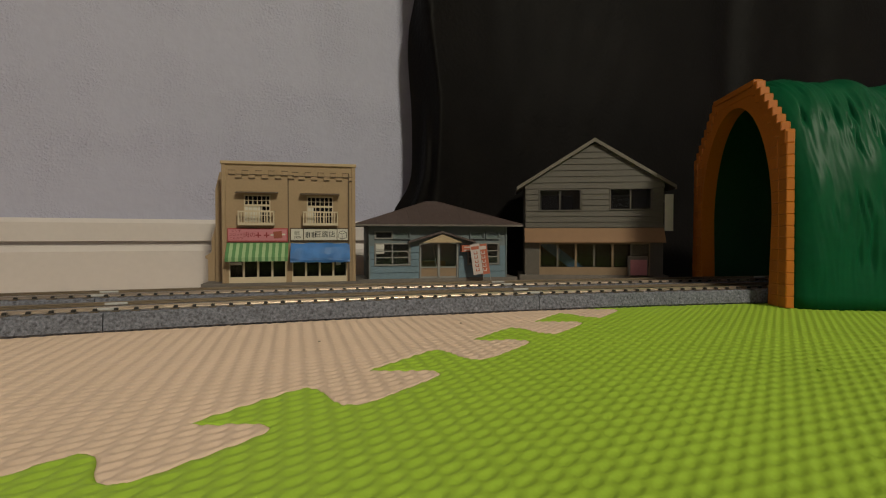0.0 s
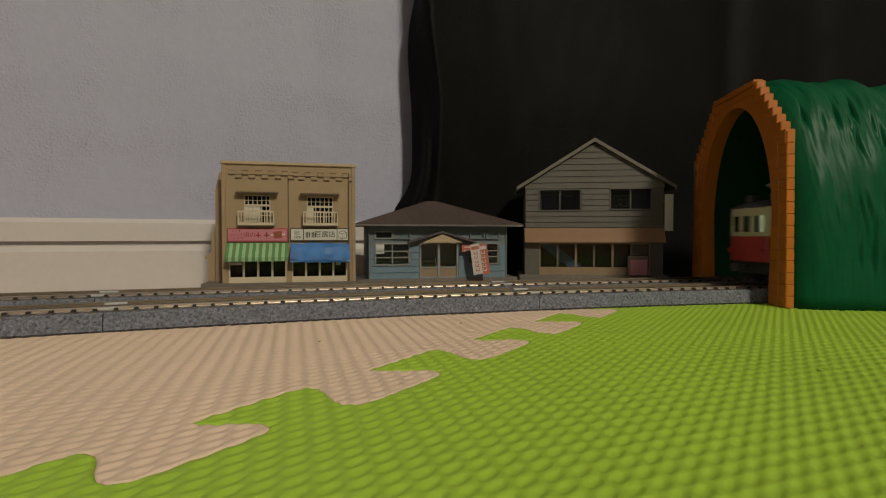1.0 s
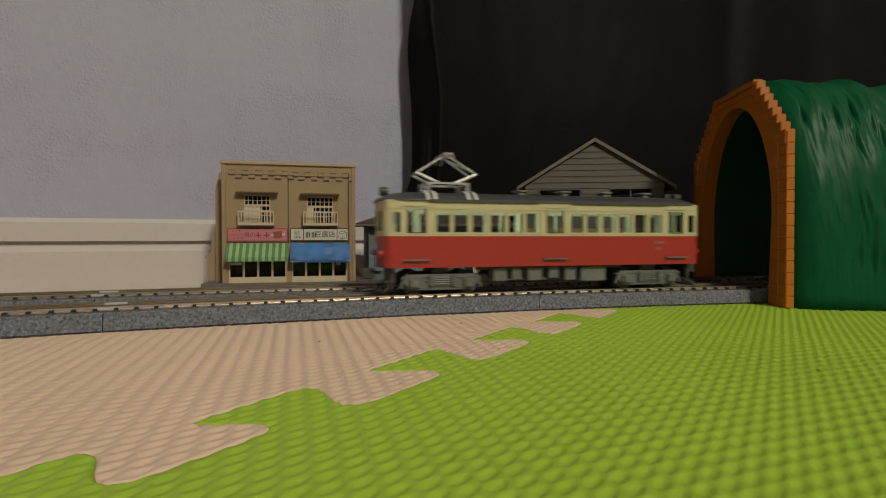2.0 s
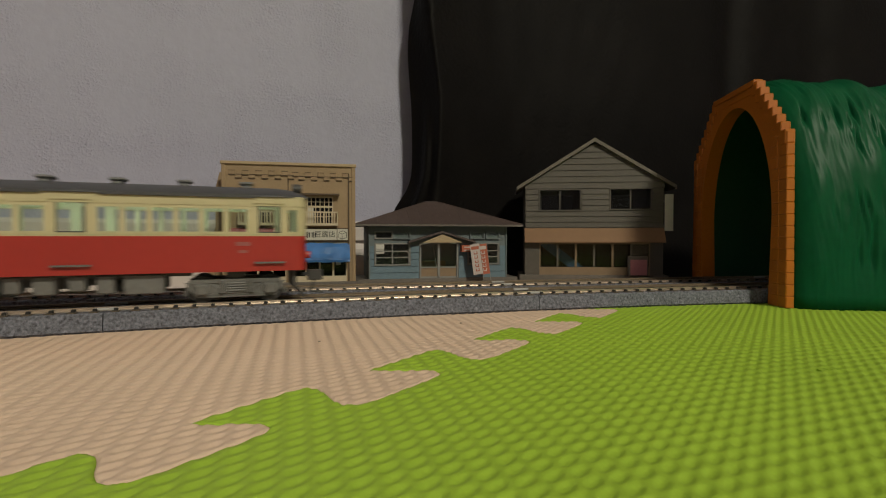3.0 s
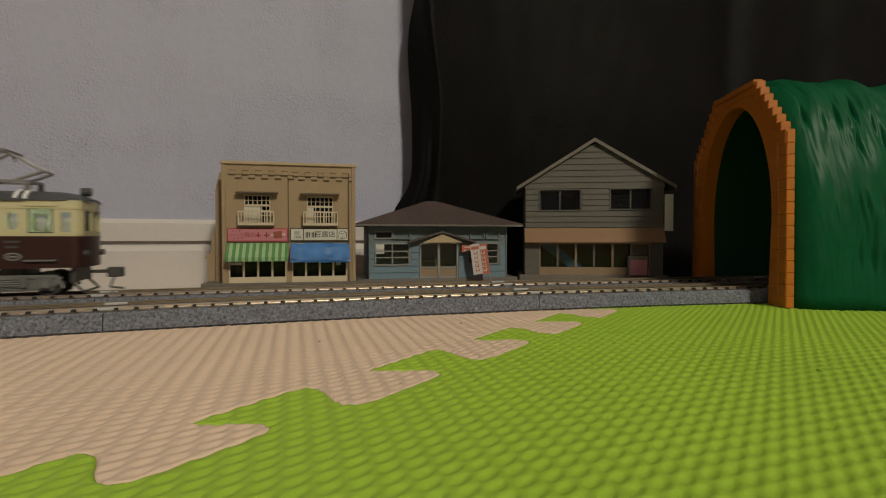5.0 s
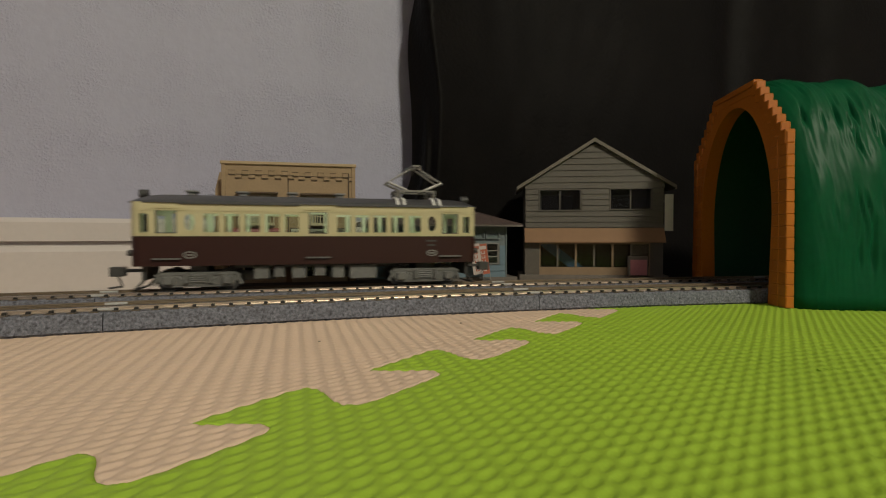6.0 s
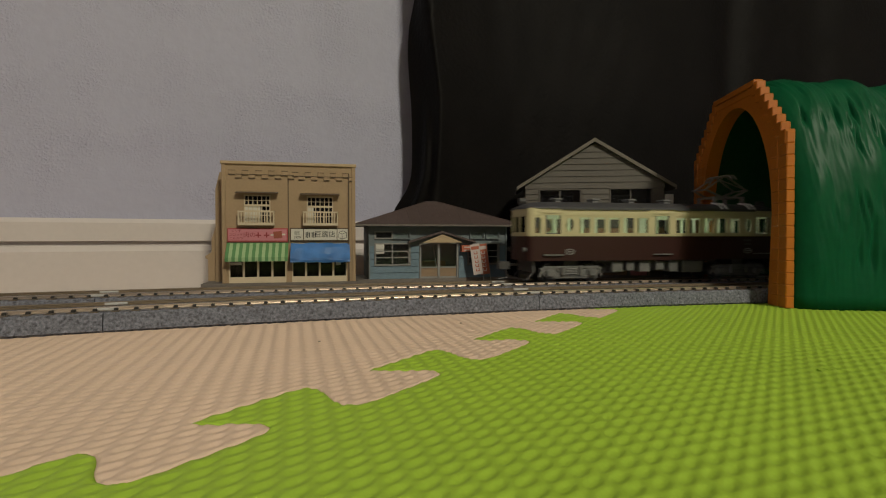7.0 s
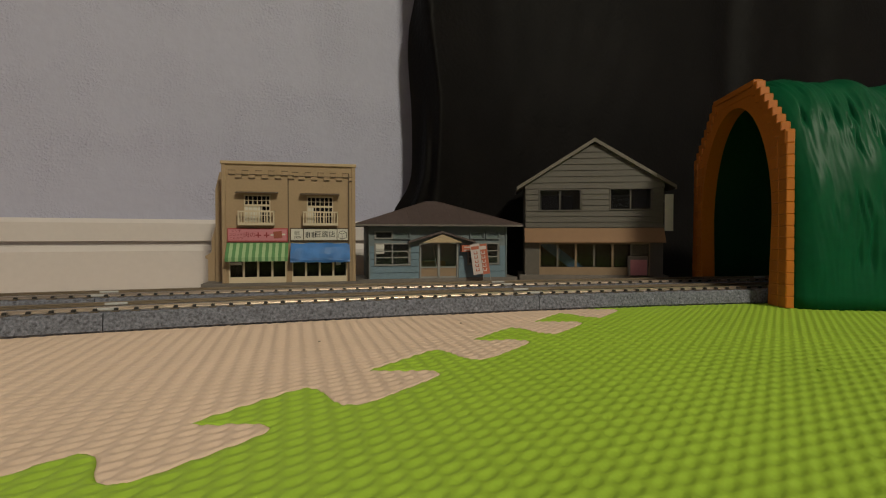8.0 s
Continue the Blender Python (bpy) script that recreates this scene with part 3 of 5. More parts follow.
        faces.append((k, k + 1, off + k + 1, off + k))
    for i in range(nx):
        for j in (0, na):
            k = i * st + j
            faces.append((k, k + st, off + k + st, off + k) if j == 0 else (k, off + k, off + k + st, k + st))
    ob = new("mountain", mesh_of("mountain", verts, faces, M_HILL, True))
    ob.parent = thing
    tagged(ob, "glossy green plastic hillside with cliff grooves")


# ---- buildings ----
BASE = 8.6


def plinth(thing, x0, x1, y0, y1):
    part("base_plate", boxes((x0, x1, y0, y1, 0, BASE), bevel=0.3), M_PLINTH, thing, "dark grey card base")


def side_annexe(depth):
    bm = bmesh.new()
    prism(bm, [(-7.2, 46), (-10.5, 34.5), (-10.5, 27), (-14.2, 24.5), (-14.2, 23), (-12.6, 22.5), (-12.6, BASE), (-7.2, BASE)], 19.0, depth - 1)
    return bm


def shop_row():
    """A row of two shops behind one flat-topped ochre front."""
    th = tagged(empty("shop_building", pose(-0.1318, 0.305, 0, 0, 0, 12.64)), "ochre two-storey model shop row with striped and blue awnings", "model building")
    W, TOP, D = 77.7, 80.2, 34.0
    plinth(th, -12.6, W + 3, -1.0, D + 4)
    holes = [(3.2, 36.2, BASE + 1, 33.5), (39.6, 72.8, BASE + 1, 33.5), (11.8, 27.2, 45.5, 62.2), (48.6, 64.6, 45.0, 61.8)]
    part("front_wall", flat_panel(0, W, BASE, TOP, 0, 1.6, holes), M_SHOP, th)
    for x in (0.0, W - 1.5):
        part("side_wall", boxes((x, x + 1.5, 1.6, D, BASE, 70)), M_SHOP, th)
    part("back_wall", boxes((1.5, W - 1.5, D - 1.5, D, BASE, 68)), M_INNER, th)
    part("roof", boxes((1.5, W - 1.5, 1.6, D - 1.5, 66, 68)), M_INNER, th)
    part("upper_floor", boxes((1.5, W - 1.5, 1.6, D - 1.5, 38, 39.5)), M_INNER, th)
    part("cornice", boxes((-1.2, W + 1.2, -1.2, 2.4, TOP, TOP + 2.0), bevel=0.4), M_SHOP_TRIM, th, "pale ochre moulding along the parapet")
    for x in (-0.6, W - 1.6):
        part("corner_pilaster", boxes((x, x + 2.2, -0.8, 1.2, BASE, TOP), bevel=0.2), M_SHOP, th)
    part("downpipe", boxes((W - 4.0, W - 3.2, -0.7, 0.0, BASE, TOP - 4)), M_SHOP_LINE, th)
    part("centre_joint", boxes((37.3, 37.9, -0.25, 0.1, 33, TOP - 4)), M_SHOP_LINE, th)
    bm = bmesh.new()
    prism(bm, [(0, 78), (-4.6, 77), (-7.2, 66), (-7.2, BASE), (0, BASE)], 15.0, D - 1)
    part("side_bay", bm, M_SHOP, th, "ochre side wall with a sloping top")
    part("side_lean_to", side_annexe(D), M_SHOP, th, "stepped ochre side annexe")
    # stepped brick relief under the cornice
    for sx in (3.4, 40.0):
        x = sx
        while x < sx + 32.0:
            z = TOP - 3.6 - (0.4 if sx > 30 else 0)
            part("relief_brick", boxes((x, x + 4.0, -0.55, 0.05, z - 2.2, z), bevel=0.12), M_SHOP, th)
            part("relief_brick", boxes((x + 3.6, x + 7.4, -0.55, 0.05, z - 4.3, z - 2.4), bevel=0.12), M_SHOP, th)
            part("relief_shadow_line", boxes((x, x + 3.7, -0.7, 0.02, z - 0.1, z + 0.25)), M_SHOP_LINE, th)
            part("relief_shadow_line", boxes((x + 3.7, x + 7.4, -0.7, 0.02, z - 2.45, z - 2.1)), M_SHOP_LINE, th)
            part("relief_shadow_line", boxes((x, x + 3.7, -0.7, 0.02, z - 2.7, z - 2.2)), M_SHOP_LINE, th)
            part("relief_shadow_line", boxes((x + 3.7, x + 7.4, -0.7, 0.02, z - 4.8, z - 4.3)), M_SHOP_LINE, th)
            x += 7.6
    # upper windows with hood, lattice, shutter and balcony
    for x0, x1, z1, hood0, hood1, bal0, bal1 in ((11.8, 27.2, 62.2, 7.6, 31.8, 9.0, 29.6), (48.6, 64.6, 61.8, 44.8, 68.4, 46.5, 67.4)):
        bm = bmesh.new()
        prism(bm, [(0, -0.2), (-4.6, -0.9), (-4.6, -0.5), (0, 0.5)], hood0, hood1)
        bmesh.ops.transform(bm, matrix=Matrix(((0, 1, 0, 0), (1, 0, 0, 0), (0, 0, 1, z1 + 1.4), (0, 0, 0, 1))), verts=bm.verts)
        part("window_hood", bm, M_SHOP_LINE, th, "dark brown sloping hood")
        z0 = 45.0
        win = part("window", boxes((x0, x1, 0.5, 1.1, z1 - 0.8, z1), (x0, x1, 0.5, 1.1, z1 - 7.0, z1 - 5.8), (x0, x0 + 0.7, 0.5, 1.1, z0, z1 - 0.8), (x1 - 0.7, x1, 0.5, 1.1, z0, z1 - 0.8)), M_CREAM_TRIM, th, "cream latticed window")
        for k in range(1, 6):
            x = x0 + (x1 - x0) * k / 6
            part("muntin", boxes((x - 0.25, x + 0.25, 0.6, 1.0, z0, z1 - 0.9)), M_CREAM_TRIM, win)
        for z in (z1 - 3.4, z1 - 9.5, z1 - 12.5):
            part("muntin", boxes((x0 + 0.7, x1 - 0.7, 0.65, 0.95, z - 0.2, z + 0.2)), M_CREAM_TRIM, win)
        wpaper = (x0 + 0.7, x0 + 9.4) if x0 < 30 else (x0 - 0.2, x0 + 4.0)
        part("paper_screen", boxes((wpaper[0], wpaper[1], 1.15, 1.4, z0, z1 - 6.4)), M_SIGNWHITE, win, "white paper screen")
        part("pane", boxes((x0 + 0.5, x1 - 0.5, 1.45, 1.55, z0, z1 - 0.5)), M_GLASS_D, win)
        bal = part("balcony", boxes((bal0, bal1, -4.6, -4.0, 51.4, 52.2), (bal0, bal1, -4.6, -4.0, 44.4, 45.2), (bal0, bal1, -4.6, 0, 43.6, 44.4), (bal0, bal0 + 0.6, -4.6, 0, 51.4, 52.2), (bal1 - 0.6, bal1, -4.6, 0, 51.4, 52.2)), M_CREAM_TRIM, th, "cream balcony with slatted rail")
        n = 12
        for k in range(n + 1):
            x = bal0 + 0.3 + (bal1 - bal0 - 0.6) * k / n
            part("baluster", boxes((x - 0.28, x + 0.28, -4.5, -4.1, 45.2, 51.4)), M_CREAM_TRIM, bal)
        for x in (bal0 + 0.3, bal1 - 0.3):
            for y in (-3.0, -1.5):
                part("baluster", boxes((x - 0.28, x + 0.28, y - 0.2, y + 0.2, 44.4, 51.4)), M_CREAM_TRIM, bal)
    # shop fronts
    for x0, x1 in ((3.2, 36.2), (39.6, 72.8)):
        front = part("shop_front", boxes((x0, x1, -0.4, 1.4, BASE, BASE + 3.6), (x0, x1, 0.3, 1.3, 32.2, 33.5), bevel=0.1), M_CREAM_TRIM, th, "cream sash doors with glass panes")
        for k in range(5):
            x = x0 + (x1 - x0) * k / 4
            part("post", boxes((max(x0, x - 0.6), min(x1, x + 0.6), 0.1, 1.3, BASE + 3.6, 32.2)), M_CREAM_TRIM, front)
        for k in range(4):
            a, b = x0 + (x1 - x0) * k / 4, x0 + (x1 - x0) * (k + 1) / 4
            part("pane", boxes((a + 0.6, b - 0.6, 0.6, 0.8, BASE + 3.6, 32.2)), M_GLASS_D, front)
    part("notice", boxes((4.0, 10.2, 0.0, 0.25, 19.6, 21.2)), M_SIGNWHITE, th, "small white paper notice")
    part("notice", boxes((66.0, 69.0, 0.0, 0.25, 19.0, 22.0)), M_SIGNWHITE, th, "small white paper notice")
    # signs
    FACE = Matrix.Rotation(radians(90), 4, "X")

    def on_sign(x, z, y=-1.72):
        return Matrix.Translation((x * MM, y * MM, z * MM)) @ FACE
    sg = part("shop_sign", boxes((2.6, 37.2, -1.2, 0.2, 33.6, 41.9), bevel=0.15), M_REDSIGN, th, "pink shop sign with maroon lettering")
    part("sign_face", boxes((3.2, 36.6, -1.6, -1.2, 34.4, 41.2)), M_SIGNPINK, sg)
    for k, w in enumerate(("メンチ", "コロッケ", "とんかつ")):
        text_part("lettering", w, 2.0, on_sign(7.6, 40.0 - k * 2.15), M_MAROON, sg)
    text_part("lettering", "肉の", 3.6, on_sign(15.2, 37.7), M_MAROON, sg)
    for x in (20.2, 25.0):
        part("name_bar", boxes((x - 1.6, x + 1.6, -1.75, -1.6, 37.2, 38.0), (x - 0.4, x + 0.4, -1.78, -1.6, 36.2, 39.4)), M_MAROON, sg)
    bm = bmesh.new()
    box(bm, 29.0, 34.0, -1.95, -1.6, 35.8, 40.0, 0.15, Matrix.Rotation(radians(-6), 4, "Y"))
    part("meat_shape", bm, M_MEAT, sg, "brown meat-shaped picture")
    part("bone_shape", boxes((27.3, 29.1, -1.9, -1.6, 37.3, 38.3), (34.0, 35.8, -1.9, -1.6, 37.6, 38.6), bevel=0.2), M_SIGNWHITE, sg)
    sg = part("shop_sign", boxes((38.6, 74.0, -1.2, 0.2, 33.9, 42.2), bevel=0.15), M_SHOP_LINE, th, "white shop sign with black lettering")
    part("sign_face", boxes((39.2, 46.4, -1.6, -1.2, 34.7, 41.5), (46.9, 66.6, -1.6, -1.2, 34.7, 41.5), (67.1, 73.4, -1.6, -1.2, 34.7, 41.5)), M_SIGNWHITE, sg)
    text_part("lettering", "豆腐店", 4.2, on_sign(59.6, 38.0), M_INK, sg)
    for x in (49.2, 52.8):
        part("name_bar", boxes((x - 1.3, x - 0.7, -1.75, -1.6, 36.3, 39.4), (x - 0.3, x + 0.3, -1.78, -1.6, 36.0, 39.8), (x + 0.7, x + 1.3, -1.75, -1.6, 36.3, 39.4)), M_INK, sg)
    text_part("lettering", "1979", 2.2, on_sign(42.8, 36.2), M_INK, sg)
    part("name_bar", boxes((41.0, 44.4, -1.75, -1.6, 38.2, 38.6), (41.0, 44.4, -1.75, -1.6, 39.4, 39.8)), M_INK, sg)
    bm = bmesh.new()
    c0 = [(67.9, 36.2), (70.0, 35.2), (72.6, 36.2), (72.6, 39.4), (70.6, 40.4), (67.9, 39.4)]
    for p, q in list(zip(c0, c0[1:] + c0[:1])) + [((67.9, 39.4), (70.0, 38.4)), ((70.0, 38.4), (72.6, 39.4)), ((70.0, 38.4), (70.0, 35.2))]:
        rod(bm, (p[0], -1.65, p[1]), (q[0], -1.65, q[1]), 0.16, 6)
    part("block_shape", bm, M_INK, sg, "outlined bean-curd block picture")
    # awnings
    def awn(x0, x1, z0, z1, out, material, name, label, stripes=0):
        n = stripes or 1
        prof = [(0.0, z1), (-out, z0 + 2.4), (-out, z0), (-out + 0.35, z0), (-out + 0.35, z0 + 2.2), (0.0, z1 - 0.5)]
        root = None
        for k in range(n):
            a, b = x0 + (x1 - x0) * k / n, x0 + (x1 - x0) * (k + 1) / n
            bm = bmesh.new()
            va, vb = [bm.verts.new((a, y, z)) for y, z in prof], [bm.verts.new((b, y, z)) for y, z in prof]
            for i in range(len(prof)):
                j = (i + 1) % len(prof)
                bm.faces.new((va[i], vb[i], vb[j], va[j]))
            bm.faces.new(va)
            bm.faces.new(vb[::-1])
            if root is None:
                root = part(name, bm, material, th, label)
            else:
                part("stripe", bm, M_AWN_W if k % 2 else material, root)
    awn(2.0, 37.6, 22.0, 33.0, 7.0, M_AWN_G, "striped_awning", "green and white striped awning", 19)
    # the blue one is creased paper, glued on unevenly
    nu = 40
    prof = [(0.0, 32.8), (-2.4, 29.8), (-5.0, 26.4), (-7.2, 23.6), (-7.5, 22.4), (-7.4, 21.2)]
    verts, faces = [], []
    for i in range(nu + 1):
        x = 39.0 + 35.6 * i / nu
        for j, (y, z) in enumerate(prof):
            k = noise.noise(Vector((x * 0.16, j * 0.7, 4.2)))
            sag = 0.9 * noise.noise(Vector((x * 0.11, 8.8, 1.0)))
            verts.append((x, y - 0.75 * k * (1 if j else 0), z + 0.5 * k + (sag if j == 0 else 0)))
    k = len(prof)
    for i in range(nu):
        for j in range(k - 1):
            faces.append((i * k + j, i * k + j + 1, (i + 1) * k + j + 1, (i + 1) * k + j))
    ob = new("blue_awning", mesh_of("blue_awning", verts, faces, M_AWN_B, False))
    ob.parent = th
    so = ob.modifiers.new("thickness", "SOLIDIFY")
    so.thickness = 0.0004
    tagged(ob, "creased glossy blue paper awning")
    for x in (39.0, 74.2):
        bm = bmesh.new()
        va = [bm.verts.new((x, y, z)) for y, z in prof + [(0.0, 24.0)]]
        vb = [bm.verts.new((x + 0.4, y, z)) for y, z in prof + [(0.0, 24.0)]]
        bm.faces.new(va)
        bm.faces.new(vb[::-1])
        for i in range(len(va)):
            bm.faces.new((va[i], vb[i], vb[(i + 1) % len(va)], va[(i + 1) % len(va)]))
        part("awning_cheek", bm, M_AWN_B, ob)


def siding(th, x0, x1, z0, z1, n, material, y=0.0, skip=(), rake=0.0):
    """Overlapping boards, each its own piece."""
    h = (z1 - z0) / n
    for k in range(n):
        za = z0 + k * h
        spans = [(x0, x1)]
        for s in skip:
            if s[2] < za + h * 0.5 < s[3]:
                nxt = []
                for a, b in spans:
                    if s[0] > a:
                        nxt.append((a, min(b, s[0])))
                    if s[1] < b:
                        nxt.append((max(a, s[1]), b))
                spans = [(a, b) for a, b in nxt if b - a > 0.4]
        for a, b in spans:
            bm = bmesh.new()
            prof = [(y, za), (y - 0.75, za + 0.05), (y - 0.2, za + h - 0.1), (y, za + h - 0.1)]
            va = [bm.verts.new((a + rake * (z - za), p, z)) for p, z in prof]
            vb = [bm.verts.new((b - rake * (z - za), p, z)) for p, z in prof]
            for i in range(4):
                bm.faces.new((va[i], vb[i], vb[(i + 1) % 4], va[(i + 1) % 4]))
            bm.faces.new(va)
            bm.faces.new(vb[::-1])
            part("siding_board", bm, material, th)


def sash(th, x0, x1, z0, z1, cols, bars, y=0.2, frame_w=0.9, material=None, label="grey sash window"):
    material = material or M_WINFRAME
    w = part("window", boxes((x0 - 0.8, x1 + 0.8, y - 1.0, y + 0.9, z1, z1 + 0.9), (x0 - 0.8, x1 + 0.8, y - 1.2, y + 0.9, z0 - 0.9, z0), (x0 - 0.8, x0, y - 1.0, y + 0.9, z0, z1), (x1, x1 + 0.8, y - 1.0, y + 0.9, z0, z1)), material, th, label)
    for k in range(cols + 1):
        x = x0 + (x1 - x0) * k / cols
        a, b = max(x0, x - frame_w / 2), min(x1, x + frame_w / 2)
        if b > a:
            part("stile", boxes((a, b, y - 0.1, y + 0.7, z0, z1)), material, w)
    for z in bars:
        part("glazing_bar", boxes((x0, x1, y, y + 0.6, z - 0.35, z + 0.35)), material, w)
    for k in range(cols):
        a, b = x0 + (x1 - x0) * k / cols, x0 + (x1 - x0) * (k + 1) / cols
        part("pane", boxes((a + 0.3, b - 0.3, y + 0.3, y + 0.42, z0, z1)), M_GLASS, w)
    return w


def blue_station():
    th = tagged(empty("station_house", pose(-0.049, 0.335, 0, 0, 0, 13.5)), "single-storey pale blue boarded model station with a brown hipped roof", "model building")
    W, D, EAVE = 96.2, 38.0, 44.0
    plinth(th, -7, W + 8, -1.2, D + 4)
    wl, wr, door = (4.6, 27.0, 18.4, 31.6), (68.5, 90.0, 18.4, 31.6), (34.6, 60.4, BASE, 32.4)
    tl, tr_, tm = (4.6, 15.6, 36.0, 39.6), (70.0, 79.0, 36.0, 39.6), (81.5, 90.0, 36.0, 39.6)
    part("front_wall", flat_panel(0, W, BASE, EAVE, 0, 1.4, [wl, wr, door, tl]), M_BLUEUP, th)
    sw = [(8.0, 15.0, 20.0, 32.0)]
    for x in (0.0, W):
        bm = bmesh.new()
        panel(bm, [1.4, D], [BASE, EAVE], sw if x == 0 else [], (lambda u, x=x: ((x, u, 0), (-1 if x == 0 else 1, 0, 0))), 1.4)
        part("side_wall", bm, M_BLUEUP, th)
    part("back_wall", flat_panel(0, W, BASE, EAVE, D, 1.4, [(7, 15, 24, 33)]), M_BLUEUP, th)
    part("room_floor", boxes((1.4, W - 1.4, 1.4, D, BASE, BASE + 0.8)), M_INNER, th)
    siding(th, 0.0, 3.6, BASE, 30.6, 5, M_BLUEWALL)
    siding(th, 3.6, 33.6, BASE, 17.0, 2, M_BLUEWALL)
    siding(th, 28.2, 33.6, 17.0, 30.6, 3, M_BLUEWALL)
    siding(th, 61.4, 67.4, BASE, 30.6, 5, M_BLUEWALL)
    siding(th, 67.4, 91.2, BASE, 17.0, 2, M_BLUEWALL)
    siding(th, 91.2, W, BASE, 30.6, 5, M_BLUEWALL)
    for x in (0.0, W - 0.9):
        part("corner_post", boxes((x, x + 0.9, -1.0, 0.0, BASE, EAVE)), M_BLUEUP, th)
    sash(th, *wl, 2, (22.8, 27.0))
    sash(th, *wr, 2, (22.8, 27.0))
    sash(th, *tl, 1, ())
    for t in (tr_, tm):
        sash(th, *t, 1, (), y=-0.4, material=M_BLUEUP, label="painted-over transom")
    sash(th, 16.8, 27.0, 36.0, 39.6, 1, (), y=-0.4, material=M_BLUEUP, label="painted-over transom")
    # entrance: sliding doors under a small gable
    d = part("entrance_door", boxes((34.0, 35.2, -0.9, 1.2, BASE, 32.4), (59.8, 61.0, -0.9, 1.2, BASE, 32.4), (34.0, 61.0, -0.9, 1.2, 31.6, 32.8), (46.6, 48.2, -0.5, 1.0, BASE, 31.6), (35.2, 59.8, -0.3, 0.9, 15.4, 16.4), (35.2, 59.8, -0.5, 0.9, BASE, BASE + 1.2)), M_WINFRAME, th, "pale framed sliding doors with tan panels")
    for a, b in ((35.2, 46.6), (48.2, 59.8)):
        part("door_panel", boxes((a, b, 0.1, 0.6, BASE + 1.2, 15.4)), M_DOORPANEL, d)
        part("pane", boxes((a, b, 0.3, 0.45, 16.4, 31.6)), M_GLASS, d)
    part("counter", boxes((38, 58, 24, 30, BASE + 0.8, 19)), M_DOORPANEL, th, "tan ticket counter")
    bm = bmesh.new()
    rod(bm, (49, 10, BASE + 1), (45.6, 11, 31), 0.4)
    rod(bm, (52, 14, BASE + 1), (50, 14, 31), 0.4)
    part("leaning_stick", bm, M_WINFRAME, th)
    g = bmesh.new()
    prism(g, [(26.0, 32.6), (48.8, 39.2), (72.0, 32.4), (72.0, 33.6), (48.8, 40.6), (26.0, 33.8)], -6.0, 0.0)
    por = part("porch_roof", g, M_ROOFBROWN, th, "small brown gabled porch roof")
    g = bmesh.new()
    prism(g, [(35.0, 32.8), (48.8, 38.3), (63.0, 32.8)], -5.2, -4.6)
    part("gable_board", g, M_SHOP_TRIM, por, "tan gable board")
    # hipped roof
    bm = bmesh.new()
    x0, x1, y0, y1 = -9.0, W + 9.5, -7.5, D + 7.5
    rid = 61.5
    lo = [(x0, y0, EAVE + 0.9), (x1, y0, EAVE + 0.9), (x1, y1, EAVE + 0.9), (x0, y1, EAVE + 0.9)]
    up = [(42.5, D / 2, rid), (50.5, D / 2, rid)]
    vl = [bm.verts.new(p) for p in lo]
    vu = [bm.verts.new(p) for p in up]
    vb = [bm.verts.new((p[0], p[1], EAVE - 0.1)) for p in lo]
    bm.faces.new((vl[0], vl[1], vu[1], vu[0]))
    bm.faces.new((vl[1], vl[2], vu[1]))
    bm.faces.new((vl[2], vl[3], vu[0], vu[1]))
    bm.faces.new((vl[3], vl[0], vu[0]))
    for i in range(4):
        bm.faces.new((vb[i], vb[(i + 1) % 4], vl[(i + 1) % 4], vl[i]))
    bm.faces.new(vb[::-1])
    rf = part("roof", bm, M_ROOFBROWN, th, "brown hipped roof")
    bm = bmesh.new()
    for p, q in ((lo[0], up[0]), (lo[1], up[1]), (lo[2], up[1]), (lo[3], up[0]), (up[0], up[1])):
        rod(bm, p, q, 0.5, 6)
    part("ridge_cap", bm, M_ROOFBROWN, rf)
    # standing seams on the front slope
    for k in range(1, 16):
        x = x0 + (x1 - x0) * k / 16
        reach = min(1.0, (x - x0) / (up[0][0] - x0), (x1 - x) / (x1 - up[1][0]))
        bm = bmesh.new()
        rod(bm, (x, y0, EAVE + 0.9), (x, y0 + (D / 2 - y0) * reach, EAVE + 0.9 + (rid - EAVE - 0.9) * reach), 0.22, 5)
        part("roof_seam", bm, M_ROOFBROWN, rf)
    part("eave_trim", boxes((x0, x1, y0 - 0.4, y0, EAVE - 0.3, EAVE + 0.8)), M_PLINTH, rf, "dull worn eave trim")


